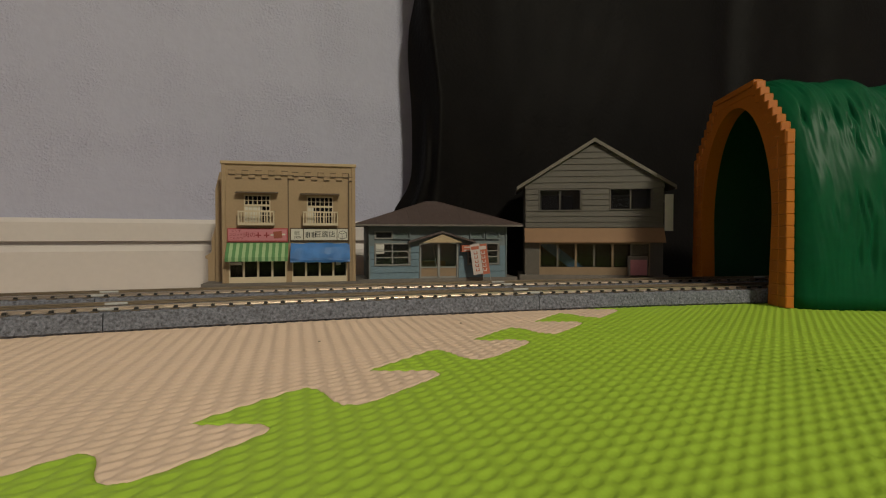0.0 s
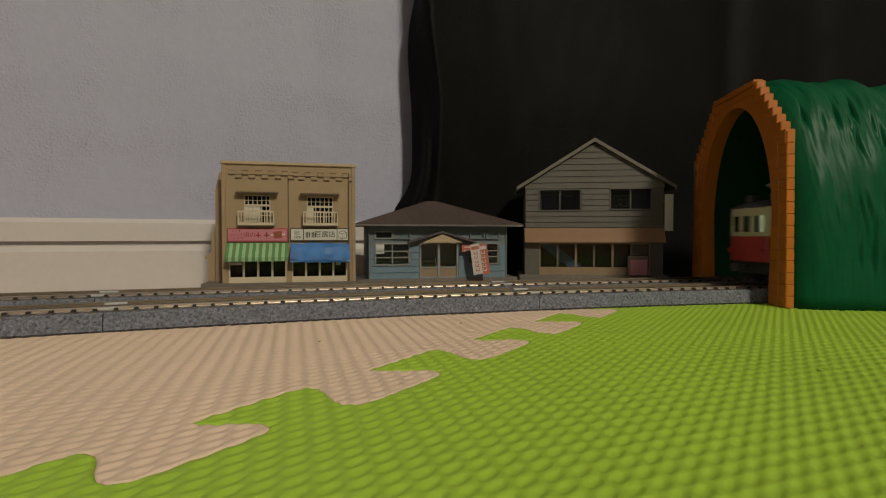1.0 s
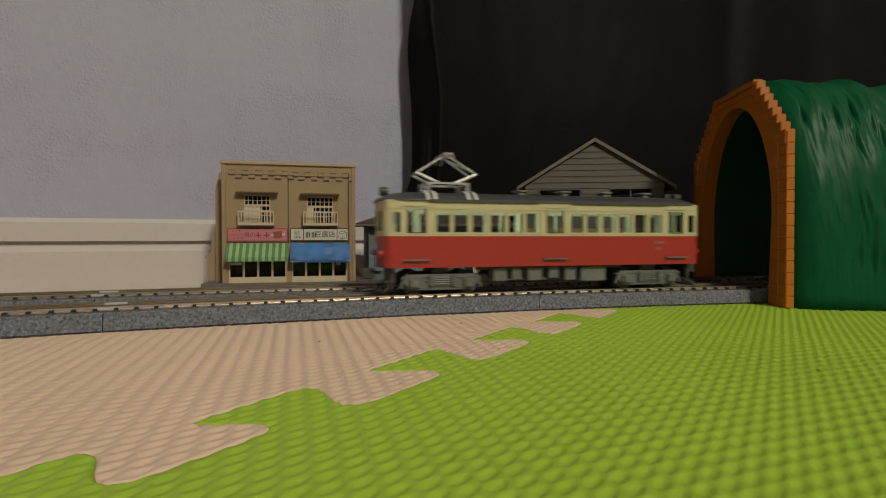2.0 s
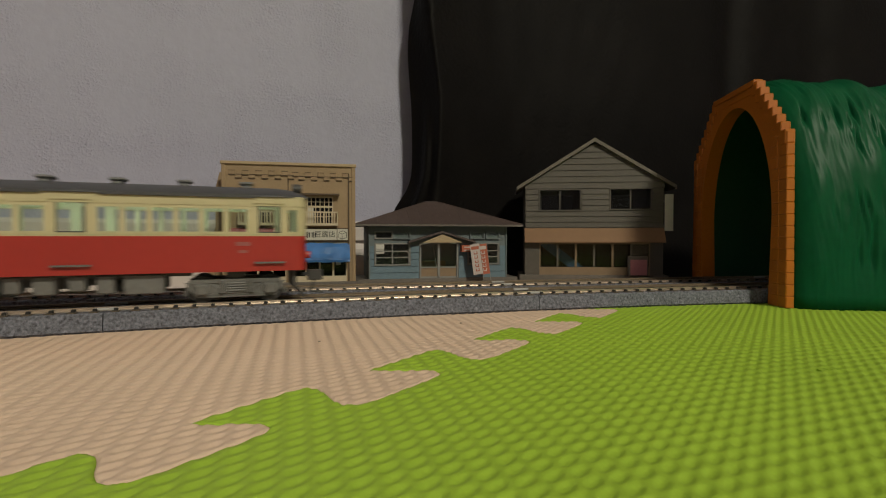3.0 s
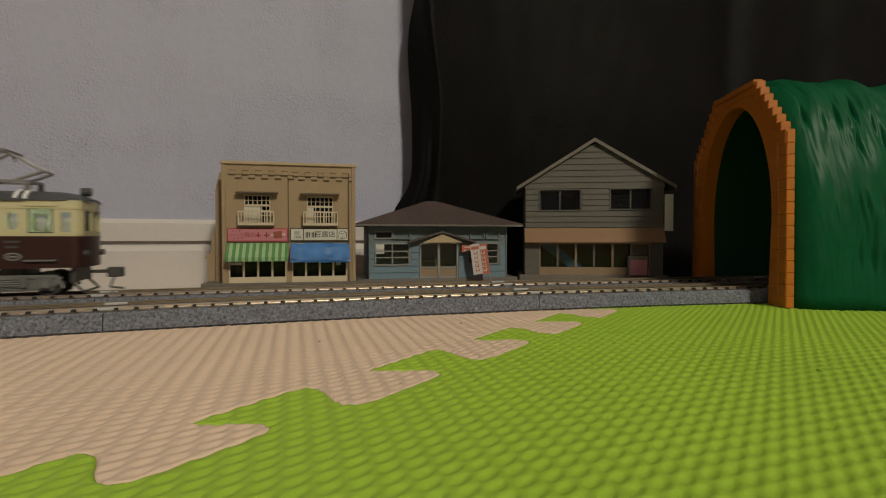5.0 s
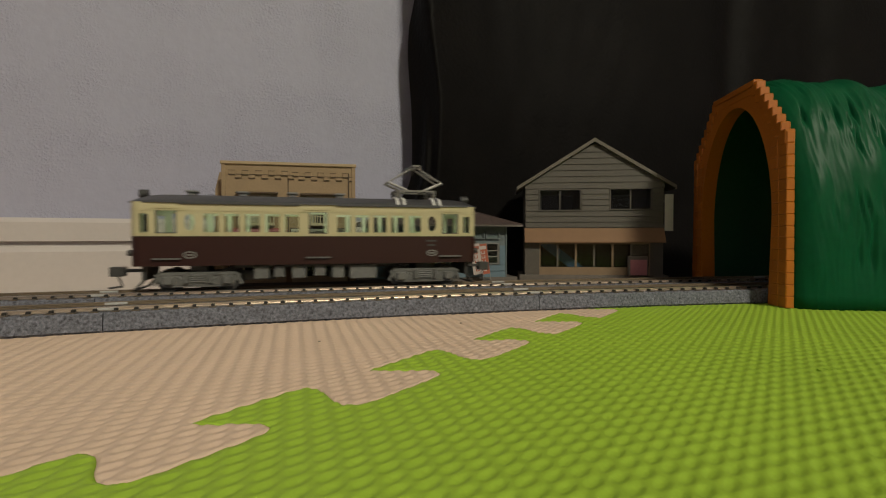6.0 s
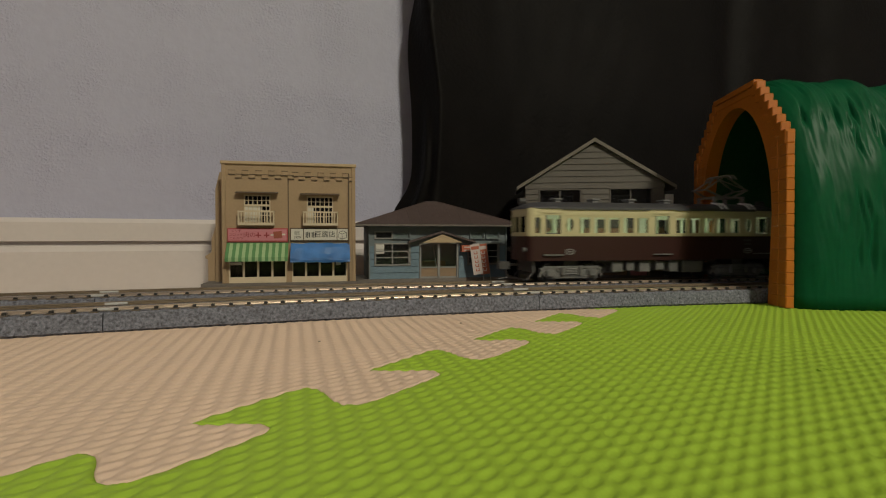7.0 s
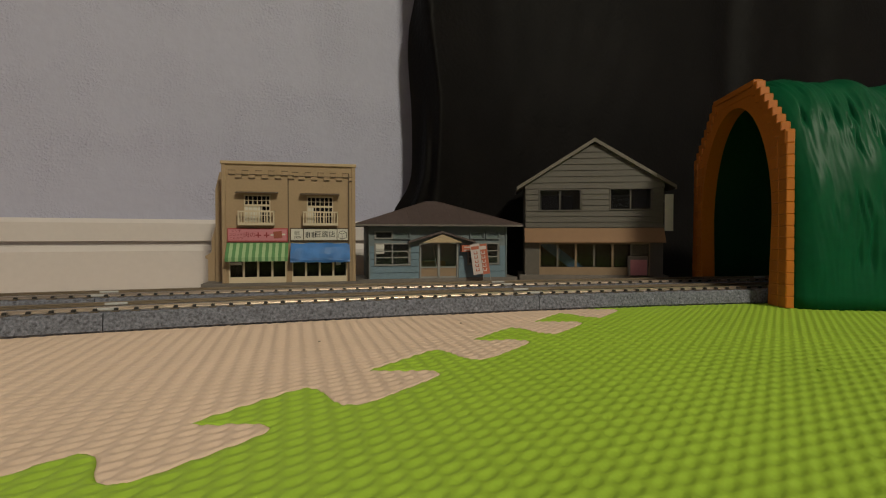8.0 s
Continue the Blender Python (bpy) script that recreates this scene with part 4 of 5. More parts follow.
def banners():
    """Two tilted advertising banners in front of the station's right window."""
    base = pose(-0.049, 0.335, 0, 0, 0, 13.5)
    for dx, material, ink, label in ((74.2, M_BANNER, M_BANNER_R, "white upright banner with red print, leaning"), (79.8, M_BANNER_R, M_BANNER, "red upright banner with white print, leaning")):
        th = tagged(empty("banner", base @ pose(dx * MM, -0.0095 if dx < 78 else -0.0082, 0, 0, -8.0, 0)), label, "banner", "banners by the station")
        w = 3.3 if dx < 78 else 3.2
        bm = bmesh.new()
        rod(bm, (w, 0, 0), (w, 0, 33), 0.25)
        part("pole", bm, M_WINFRAME, th)
        cloth = part("cloth", boxes((-w, w, -0.35, -0.1, 11.5, 32.0)), material, th)
        part("printed_bar", boxes((-w + 0.6, w - 0.6, -0.5, -0.36, 28.4, 30.6)), ink, cloth)
        for k in range(5):
            z = 13.6 + k * 2.9
            part("printed_bar", boxes((-1.3, 1.3, -0.5, -0.36, z, z + 0.5), (-1.3, -0.8, -0.5, -0.36, z + 0.5, z + 1.9), (0.7, 1.2, -0.5, -0.36, z + 0.5, z + 1.9)), ink, cloth)
    th = tagged(empty("hanging_sign", base @ pose(0.064, -0.004, 0)), "small red and white sign on the station wall", "sign")
    b = part("board", boxes((-1.5, 11, -0.6, 3.2, 26.4, 31.0)), M_BANNER_R, th)
    part("printed_bar", boxes((0, 10, -0.8, -0.6, 27.2, 27.9), (0, 10, -0.8, -0.6, 29.2, 29.9)), M_BANNER, b)


def grey_house():
    th = tagged(empty("house", pose(0.0609, 0.378, 0, 0, 0, -6.5)), "two-storey grey boarded model house with a gable and shop front", "model building")
    W, D = 98.6, 38.0
    plinth(th, -4, W + 4, -1.2, D + 4)
    up1, up2 = (10.7, 39.9, 56.4, 70.9), (61.3, 90.0, 56.9, 71.2)
    shop = (10.7, 89.6, BASE, 32.2)
    part("front_wall", flat_panel(0, W, BASE, 71.6, 0, 1.5, [up1, up2, shop]), M_GREYBOARD, th)
    g = bmesh.new()
    prism(g, [(0, 71.6), (W, 71.6), (W, 76.0), (50, 105.0), (0, 76.0)], 0, 1.5)
    part("gable_wall", g, M_GREYBOARD, th)
    for x in (0.0, W - 1.5):
        part("side_wall", boxes((x, x + 1.5, 1.5, D, BASE, 75.5)), M_GREYBOARD, th)
    part("back_wall", flat_panel(1.5, W - 1.5, BASE, 75, D, 1.5, [(15, 40, 55, 70), (60, 86, 55, 70)]), M_GREYBOARD, th)
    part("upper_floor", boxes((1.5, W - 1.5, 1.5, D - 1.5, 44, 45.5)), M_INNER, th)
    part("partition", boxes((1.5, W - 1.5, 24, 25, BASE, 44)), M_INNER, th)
    siding(th, 0.4, W - 0.4, 43.4, 55.6, 3, M_GREYBOARD, skip=[])
    siding(th, 0.4, 9.6, 55.6, 72.0, 4, M_GREYBOARD)
    siding(th, 41.2, 60.2, 55.6, 72.0, 4, M_GREYBOARD)
    siding(th, 91.2, W - 0.4, 55.6, 72.0, 4, M_GREYBOARD)
    z = 72.0
    while z < 101:
        half = 49.6 - max(0.0, (z - 75.6)) * 1.61
        if half < 8:
            break
        siding(th, 49.6 - half, 49.6 + half, z, z + 4.4, 1, M_GREYBOARD, rake=1.61 if z > 75 else 0.0)
        z += 4.4
    for w in (up1, up2):
        sash(th, *w, 2, (), material=M_GREYBOARD, label="dark two-pane sliding window")
    # roof: two slabs with pale barge boards
    for s in (-1, 1):
        bm = bmesh.new()
        a, b = (49.6, 108.4), (49.6 + s * (55.8 if s < 0 else 57.0), 73.6)
        prism(bm, [a, b, (b[0], b[1] - 2.6), (49.6, 105.6)], -3.0, D + 4)
        rf = part("roof_slab", bm, M_GREYROOF, th, "grey roof slope with pale edge")
    bm = bmesh.new()
    prof = [(-0.1, 43.2), (-5.2, 33.2), (-5.2, 32.4), (-4.7, 32.4), (-0.1, 42.4)]
    va, vb = [bm.verts.new((-0.4, y, z)) for y, z in prof], [bm.verts.new((W + 0.4, y, z)) for y, z in prof]
    for i in range(5):
        bm.faces.new((va[i], vb[i], vb[(i + 1) % 5], va[(i + 1) % 5]))
    bm.faces.new(va)
    bm.faces.new(vb[::-1])
    part("awning", bm, M_AWN_TAN, th, "plain tan awning")
    # shop front
    f = part("shop_front", boxes((10.7, 89.6, 0.2, 1.3, BASE, BASE + 5.8), (10.7, 89.6, 0.2, 1.3, 31.2, 32.2)), M_DOORPANEL, th, "brown framed shop doors")
    n = 6
    for k in range(n + 1):
        x = 10.7 + 78.9 * k / n
        part("post", boxes((max(10.7, x - 0.7), min(89.6, x + 0.7), 0.0, 1.3, BASE + 5.8, 31.2)), M_DOORPANEL if k % 2 == 0 else M_GREYBOARD, f)
    for k in range(n):
        a, b = 10.7 + 78.9 * k / n, 10.7 + 78.9 * (k + 1) / n
        part("pane", boxes((a + 0.7, b - 0.7, 0.6, 0.75, BASE + 5.8, 31.2)), M_GLASS, f)
    # added blue slab that imitates a slanting reflection in the panes
    bm = bmesh.new()
    box(bm, -20, 20, 0, 1.0, -3.5, 3.5, 0, Matrix.Rotation(radians(38), 4, "Y"))
    bmesh.ops.translate(bm, vec=(27, 12, 23), verts=bm.verts)
    part("blue_reflection", bm, M_BLUEREFL, th, "blue slanting strip standing in for a reflection in the shop")
    s = part("side_sign", boxes((W + 0.6, W + 6.4, -1.2, 0.0, 40.9, 67.2), bevel=0.2), M_SIGNWHITE, th, "blank pale upright sign board")
    part("bracket", boxes((W - 0.2, W + 0.6, -0.9, -0.1, 44, 45), (W - 0.2, W + 0.6, -0.9, -0.1, 62, 63)), M_WINFRAME, s)


def counter_box():
    th = tagged(empty("shop_cabinet", pose(0.0609, 0.378, 0, 0, 0, -6.5) @ pose(0.0735, -0.0046, BASE * MM)), "small pink-fronted cabinet outside the grey shop", "cabinet")
    part("carcass", boxes((0, 13.6, 0, 3.8, 0, 14.0), bevel=0.2), M_PLINTH, th)
    part("front_panel", boxes((1.2, 12.6, -0.5, 0.0, 0.4, 11.6), bevel=0.15), M_PINKBOX, th, "speckled pink front panel")


# ---- the two tramcars ----
HALF_L, HALF_W = 85.0, 16.6


def outline():
    """The body's plan, anticlockwise from the near side's left end, as (point, normal) by length."""
    pts = []
    near = [(-81.0, -HALF_W), (81.0, -HALF_W)]
    nose = [(82.6, -16.2), (83.8, -15.2), (84.6, -13.6), (85.6, -6.0), (86.0, 0.0), (85.6, 6.0), (84.6, 13.6), (83.8, 15.2), (82.6, 16.2)]
    pts = near + nose + [(81.0, HALF_W), (-81.0, HALF_W)] + [(-x, -y) for x, y in nose]
    ds = [0.0]
    for p, q in zip(pts, pts[1:] + pts[:1]):
        ds.append(ds[-1] + math.dist(p, q))
    return pts, ds


OUT_P, OUT_D = outline()


def around(u):
    n = len(OUT_P)
    u %= OUT_D[-1]
    for i in range(n):
        if u <= OUT_D[i + 1] + 1e-6:
            p, q = Vector(OUT_P[i]), Vector(OUT_P[(i + 1) % n])
            s = (u - OUT_D[i]) / (OUT_D[i + 1] - OUT_D[i])
            at = p.lerp(q, s)
            d = (q - p).normalized()
            nr = Vector((d.y, -d.x))
            if s < 1e-3 or s > 1 - 1e-3:
                k = i if s < 1e-3 else (i + 1) % n
                d0 = (Vector(OUT_P[k]) - Vector(OUT_P[k - 1])).normalized()
                d1 = (Vector(OUT_P[(k + 1) % n]) - Vector(OUT_P[k])).normalized()
                nr = (Vector((d0.y, -d0.x)) + Vector((d1.y, -d1.x))).normalized()
            return (at.x, at.y, 0), (nr.x, nr.y, 0)


Z_LOW, Z_BELT, Z_EAVE = 13.0, 27.6, 44.2


def ellipse_ring(bm, x, y, z, rx, rz, width, depth, seg=24):
    for k in range(seg):
        t0, t1 = 2 * math.pi * k / seg, 2 * math.pi * (k + 1) / seg
        f = []
        for t, s in ((t0, 1), (t1, 1), (t1, 0), (t0, 0)):
            f.append((x + (rx - (0 if s else width)) * math.cos(t), z + (rz - (0 if s else width)) * math.sin(t)))
        a = [bm.verts.new((p, y, q)) for p, q in f]
        b = [bm.verts.new((p, y + depth, q)) for p, q in f]
        bm.faces.new(a)
        bm.faces.new(b[::-1])
        for i in range(4):
            bm.faces.new((a[i], b[i], b[(i + 1) % 4], a[(i + 1) % 4]))


def tramcar(label, lower, oval, flip):
    """flip = -1 puts the pantograph over the left end, +1 over the right."""
    car = tagged(empty("tramcar", Matrix.Identity(4)), label, "model tramcar", "tramcars")
    # side openings, measured from the left end of one side
    side = [(1.6, 8.0, 29.4, 38.6), (11.4, 19.6, 29.4, 40.0)]
    if oval:
        side += [(31.6 + k * 9.3, 38.4 + k * 9.3, 29.6, 38.8) for k in range(5)]
    else:
        side += [(24.1 + k * 9.1, 31.3 + k * 9.1, 29.4, 38.8) for k in range(6)]
    side += [(80.8, 89.2, 29.4, 40.0)]
    side += [(170 - b, 170 - a, c, d) for a, b, c, d in side[:-1]]
    L1 = 162.0
    far0 = OUT_D[11]
    holes, info = [], []
    for a, b, c, d in side:
        a2, b2 = max(0.3, a - 4.0), min(L1 - 0.3, b - 4.0)
        kind = "door" if d > 39.5 else "window"
        holes += [(a2, b2, c, d), (far0 + a2, far0 + b2, c, d)]
        info += [(a2, b2, c, d, kind), (far0 + a2, far0 + b2, c, d, kind)]
    ovals = [25.6, 144.4] if oval else []
    for o in ovals:
        for q in (0.0, far0):
            holes.append((q + o - 4.0 - 2.6, q + o - 4.0 + 2.6, 30.2, 38.8))
            info.append((q + o - 4.0 - 2.6, q + o - 4.0 + 2.6, 30.2, 38.8, "oval"))
    # end windows: three to each end
    for q in (OUT_D[4], far0 + OUT_D[4]):
        span = OUT_D[8] - OUT_D[4]
        for k in range(3):
            a, b = q + span * k / 3 + 1.0, q + span * (k + 1) / 3 - 1.0
            holes.append((a, b, 30.0, 39.4))
            info.append((a, b, 30.0, 39.4, "window"))
    us = OUT_D[:]
    upper = part("upper_body", panel(bmesh.new(), us, [Z_BELT, Z_EAVE], holes, around, 0.9, True), M_CREAM, car, "cream upper body with window openings")
    part("lower_body", panel(bmesh.new(), us, [Z_LOW, Z_BELT], [], around, 0.9, True), lower, car)
    # inner lining
    inner = bmesh.new()
    panel(inner, us, [Z_BELT - 6, Z_EAVE], [(a - 0.25, b + 0.25, c - 0.25, d + 0.25) for a, b, c, d in holes], lambda u: (tuple(Vector(around(u)[0]) - 0.95 * Vector(around(u)[1])), around(u)[1]), 0.35, True)
    part("lining", inner, M_MINT, car, "mint green interior lining")
    part("floor_deck", boxes((-82, 82, -15, 15, 14, 24)), M_MINT, car, "pale green interior tray")
    for y in (-14.6, 9.6):
        for x0, x1 in ((-62, -8), (8, 62)):
            part("bench_seat", boxes((x0, x1, y, y + 5.0, 24, 27.6), bevel=0.4), M_SEAT, car, "green bench seat")
    for x in (-66, 66):
        part("cab_partition", boxes((x - 0.4, x + 0.4, -14.8, -5, 24, 29), (x - 0.4, x + 0.4, 5, 14.8, 24, 29)), M_MINT, car)
    part("ceiling_panel", boxes((-81, 81, -15, 15, 43.0, 43.8)), M_SIGNWHITE, car)
    part("light_strip", boxes((-72, 72, -1.6, 1.6, 42.5, 43.0)), M_STRIP, car, "glowing white interior light strip")
    # panes, door frames, sills and rails along the belt
    for a, b, c, d, kind in info:
        bm = bmesh.new()
        panel(bm, [a, b] + [u for u in us if a < u < b], [c, d], [], lambda u: (tuple(Vector(around(u)[0]) - 0.45 * Vector(around(u)[1])), around(u)[1]), 0.12)
        part("pane", bm, M_GLASS, upper)
        lip = M_RUBBER if kind == "door" else M_CREAM
        if kind != "oval":
            w = 0.45
            bm = bmesh.new()
            panel(bm, [a - w, b + w] + [u for u in us if a < u < b], [c - w, d + w], [(a, b, c, d)], lambda u: (tuple(Vector(around(u)[0]) + 0.18 * Vector(around(u)[1])), around(u)[1]), 0.3)
            part("window_surround", bm, lip, upper)
        else:
            p, n = around((a + b) / 2)
            bm = bmesh.new()
            ellipse_ring(bm, 0, -0.25, 34.5, 3.7, 5.5, 1.35, 0.6)
            if n[1] > 0:
                bmesh.ops.rotate(bm, cent=(0, 0, 0), matrix=Matrix.Rotation(math.pi, 3, "Z"), verts=bm.verts)
            bmesh.ops.translate(bm, vec=(p[0], p[1], 0), verts=bm.verts)
            part("oval_surround", bm, M_CREAM, upper, "oval window surround")
        if kind == "door" and b < L1 + 1:
            part("door_header", boxes((a - 4 - 77 - 2.4, b - 4 - 77 + 2.4, -HALF_W - 0.5, -HALF_W, 41.2, 41.9)), M_CREAM, upper)
            part("door_step", boxes((a - 81 - 2.0, b - 81 + 2.0, -HALF_W - 1.6, -HALF_W, 16.2, 16.9)), M_UNDER, car, "pale metal door step")
    for z in (28.6, 40.4):
        bm = bmesh.new()
        panel(bm, us, [z - 0.3, z + 0.3], [], lambda u: (tuple(Vector(around(u)[0]) + 0.3 * Vector(around(u)[1])), around(u)[1]), 0.3, True)
        part("belt_rail", bm, M_CREAM, upper)
    # arched roof with rounded ends
    nx, ny = 48, 16
    verts, faces = [], []
    for i in range(nx + 1):
        x = -85.9 + 171.8 * i / nx
        e = max(0.0, (abs(x) - 70) / 15.9)
        wy = 17.3 * (1 - 0.26 * e ** 4)
        hz = 4.6 * (1 - 0.72 * e ** 2.5)
        for j in range(ny + 1):
            t = -1 + 2 * j / ny
            verts.append((x, wy * t, Z_EAVE + hz * (1 - abs(t) ** 2.6)))
    st = ny + 1
    for i in range(nx):
        for j in range(ny):
            k = i * st + j
            faces.append((k, k + st, k + st + 1, k + 1))
    n0 = len(verts)
    verts += [(v[0], v[1], Z_EAVE - 0.35) for v in verts[:n0]]
    faces += [tuple(n0 + k for k in f[::-1]) for f in faces[:nx * ny]]
    for i in range(nx):
        for j in (0, ny):
            k = i * st + j
            faces.append((k, n0 + k, n0 + k + st, k + st))
    for i in (0, nx):
        for j in range(ny):
            k = i * st + j
            faces.append((k, k + 1, n0 + k + 1, n0 + k))
    rf = new("roof", mesh_of("roof", verts, faces, M_ROOFGREY, True))
    rf.parent = car
    tagged(rf, "dark grey arched roof")
    for k in range(4):
        x = -flip * (60.8 - 24.2 * k)
        vw = 2.0
        bm = boxes((x - vw, x + vw, -3.4, 3.4, 48.0, 50.0), bevel=0.5)
        box(bm, x - vw - 0.8, x + vw + 0.8, -4.2, 4.2, 50.0, 51.2, 0.4)
        part("ventilator", bm, M_VENT, rf)
    for s in (-1, 1):
        bm = bmesh.new()
        rod(bm, (s * 80.5, 0, 49.2), (s * 84.5, 0, 49.2), 2.1, 16)
        box(bm, s * 82 - 1.2, s * 82 + 1.2, -1, 1, 45.4, 48)
        part("headlight", bm, M_UNDER_D, rf, "round dark roof headlight")
    for x0, x1 in ((-64, -9), (9, 64)):
        for sy in (-1, 1):
            y0, y1 = sorted((sy * 17.0, sy * 17.55))
            part("rain_gutter", boxes((x0, x1, y0, y1, Z_EAVE - 0.9, Z_EAVE + 0.5), bevel=0.12), M_ROOFGREY, rf)
    panto_metal = M_PANTO_D if oval else M_PANTO
    # pantograph
    px = flip * 52.5
    base = part("pantograph", boxes((px - 11, px + 11, -8.2, -7.0, 52.6, 53.6), (px - 11, px + 11, 7.0, 8.2, 52.6, 53.6), (px - 11, px - 9.6, -8.2, 8.2, 52.6, 53.6), (px + 9.6, px + 11, -8.2, 8.2, 52.6, 53.6)), panto_metal, car, "grey diamond pantograph")
    for sx in (-1, 1):
        for sy in (-1, 1):
            bm = bmesh.new()
            rod(bm, (px + sx * 9.8, sy * 7.6, 49.0), (px + sx * 9.8, sy * 7.6, 52.6), 1.0, 10)
            for z in (49.6, 50.8, 52.0):
                rod(bm, (px + sx * 9.8, sy * 7.6, z - 0.25), (px + sx * 9.8, sy * 7.6, z + 0.25), 1.5, 10)
            part("insulator", bm, panto_metal, base)
            for dx in (-1.7, 1.7):
                bm = bmesh.new()
                x = px + sx * 9.8 + dx
                for (y0, z0), (y1, z1) in (((7.0, 49.0), (12.0, 48.2)), ((12.0, 48.2), (15.0, 46.6)), ((15.0, 46.6), (17.2, 44.4))):
                    va = [bm.verts.new((x + e, sy * y, z + f)) for y, z in ((y0, z0), (y1, z1)) for e in (-0.65, 0.65) for f in (-0.4, 0.5)]
                    for q in ((0, 1, 3, 2), (4, 6, 7, 5), (0, 4, 5, 1), (2, 3, 7, 6), (1, 5, 7, 3), (0, 2, 6, 4)):
                        bm.faces.new([va[n] for n in q])
                part("roof_bracket", bm, M_INSUL, base, "white roof strap")
    kn, top = 58.0, 66.6
    for sx in (-1, 1):
        bm = bmesh.new()
        for sy in (-1, 1):
            rod(bm, (px + sx * 4.5, sy * 6.8, 53.4), (px + sx * 15.0, sy * 5.8, kn), 0.75)
        rod(bm, (px + sx * 15.0, -6.4, kn), (px + sx * 15.0, 6.4, kn), 0.5)
        part("lower_arm", bm, panto_metal, base)
        bm = bmesh.new()
        for sy in (-1, 1):
            rod(bm, (px + sx * 15.0, sy * 5.6, kn), (px + sx * 1.2, sy * 4.4, top), 0.5)
        rod(bm, (px + sx * 15.0, -5.6, kn), (px + sx * 1.2, 4.4, top), 0.35)
        part("upper_arm", bm, panto_metal, base)
    bm = bmesh.new()
    for sx in (-1, 1):
        rod(bm, (px + sx * 1.6, -9.0, top + 0.6), (px + sx * 1.6, 9.0, top + 0.6), 0.6)
        for sy in (-1, 1):
            rod(bm, (px + sx * 1.6, sy * 9.0, top + 0.6), (px + sx * 1.6, sy * 12.6, top - 2.2), 0.5)
    box(bm, px - 2.2, px + 2.2, -9.5, -8.5, top + 0.2, top + 1.0)
    box(bm, px - 2.2, px + 2.2, 8.5, 9.5, top + 0.2, top + 1.0)
    part("collector_head", bm, panto_metal, base)
    # bogies
    for cx in (-56.5, 56.5):
        bg = part("bogie", boxes((cx - 13.5, cx + 13.5, -8.0, 8.0, 4.2, 8.0), (cx - 4, cx + 4, -11, 11, 7.6, 12.8)), M_UNDER_D, car, "grey two-axle bogie")
        for sy in (-1, 1):
            bm = bmesh.new()
            y0, y1 = sy * 11.6 - 1.1, sy * 11.6 + 1.1
            box(bm, cx - 17.5, cx + 17.5, y0, y1, 7.9, 9.7, 0.3)
            box(bm, cx - 4.6, cx + 4.6, y0, y1, 3.6, 8.4, 0.4)
            prism(bm, [(cx - 19.5, 8.6), (cx - 15.5, 2.2), (cx + 15.5, 2.2), (cx + 19.5, 8.6)], y0 + 0.7, y1 - 0.7)
            box(bm, cx - 14, cx + 14, y0 + 0.5, y1 - 0.5, 3.0, 3.8, 0.1)
            for q in (-1, 1):
                box(bm, cx + q * 13.2 - 3.2, cx + q * 13.2 + 3.2, y0, y1, 3.8, 8.4, 0.5)
                rod(bm, (cx + q * 17.2, sy * 11.6, 8.8), (cx + q * 19.6, sy * 11.6, 3.2), 0.8)
                rod(bm, (cx + q * 4.4, sy * 11.6, 4.2), (cx + q * 10.2, sy * 11.6, 8.0), 0.7)
            part("side_frame", bm, M_UNDER, bg)
            for ax in (-13.2, 13.2):
                part("axle_box", boxes((cx + ax - 2.2, cx + ax + 2.2, sy * 13.2 - 1.0, sy * 13.2 + 1.0, 3.4, 7.6), bevel=0.5), M_UNDER, bg)
            bm = bmesh.new()
            for k in range(4):
                rod(bm, (cx - 3.4, sy * 13.0, 5.0 + k * 1.0), (cx + 3.4, sy * 13.0, 5.0 + k * 1.0), 0.42, 8)
            rod(bm, (cx - 5.6, sy * 13.0, 4.2), (cx - 5.6, sy * 13.0, 9.2), 1.1, 10)
            rod(bm, (cx + 5.6, sy * 13.0, 4.2), (cx + 5.6, sy * 13.0, 9.2), 1.1, 10)
            part("leaf_spring", bm, M_UNDER, bg)
        for ax in (-13.2, 13.2):
            for sy in (-1, 1):
                bm = bmesh.new()
                rod(bm, (cx + ax, sy * 7.4, 5.4), (cx + ax, sy * 9.9, 5.4), 5.4, 28)
                rod(bm, (cx + ax, sy * 7.0, 5.4), (cx + ax, sy * 7.6, 5.4), 6.0, 28)
                part("wheel", bm, M_UNDER_D, bg)
    # boxes between the bogies
    for x0, x1, z0 in ((-31, -24, 5.6), (-21.5, -16.5, 6.4), (-13, -6, 5.6), (-2, 3.5, 6.6), (7, 13, 5.4), (16, 30, 4.8)):
        b = part("equipment_box", boxes((x0, x1, -13.8, -6.0, z0, 12.4), (x0 + 0.8, x1 - 0.8, 6.0, 13.8, z0 + 0.6, 12.4), bevel=0.4), M_UNDER, car)
    for x0, y in ((-36, -4), (6, 4)):
        bm = bmesh.new()
        rod(bm, (x0, y, 7.2), (x0 + 15, y, 7.2), 2.6, 18)
        part("air_tank", bm, M_UNDER, car)
    part("truss_rail", boxes((-40, 40, -12.2, -11.4, 11.4, 13.2), (-40, 40, 11.4, 12.2, 11.4, 13.2)), M_UNDER_D, car)
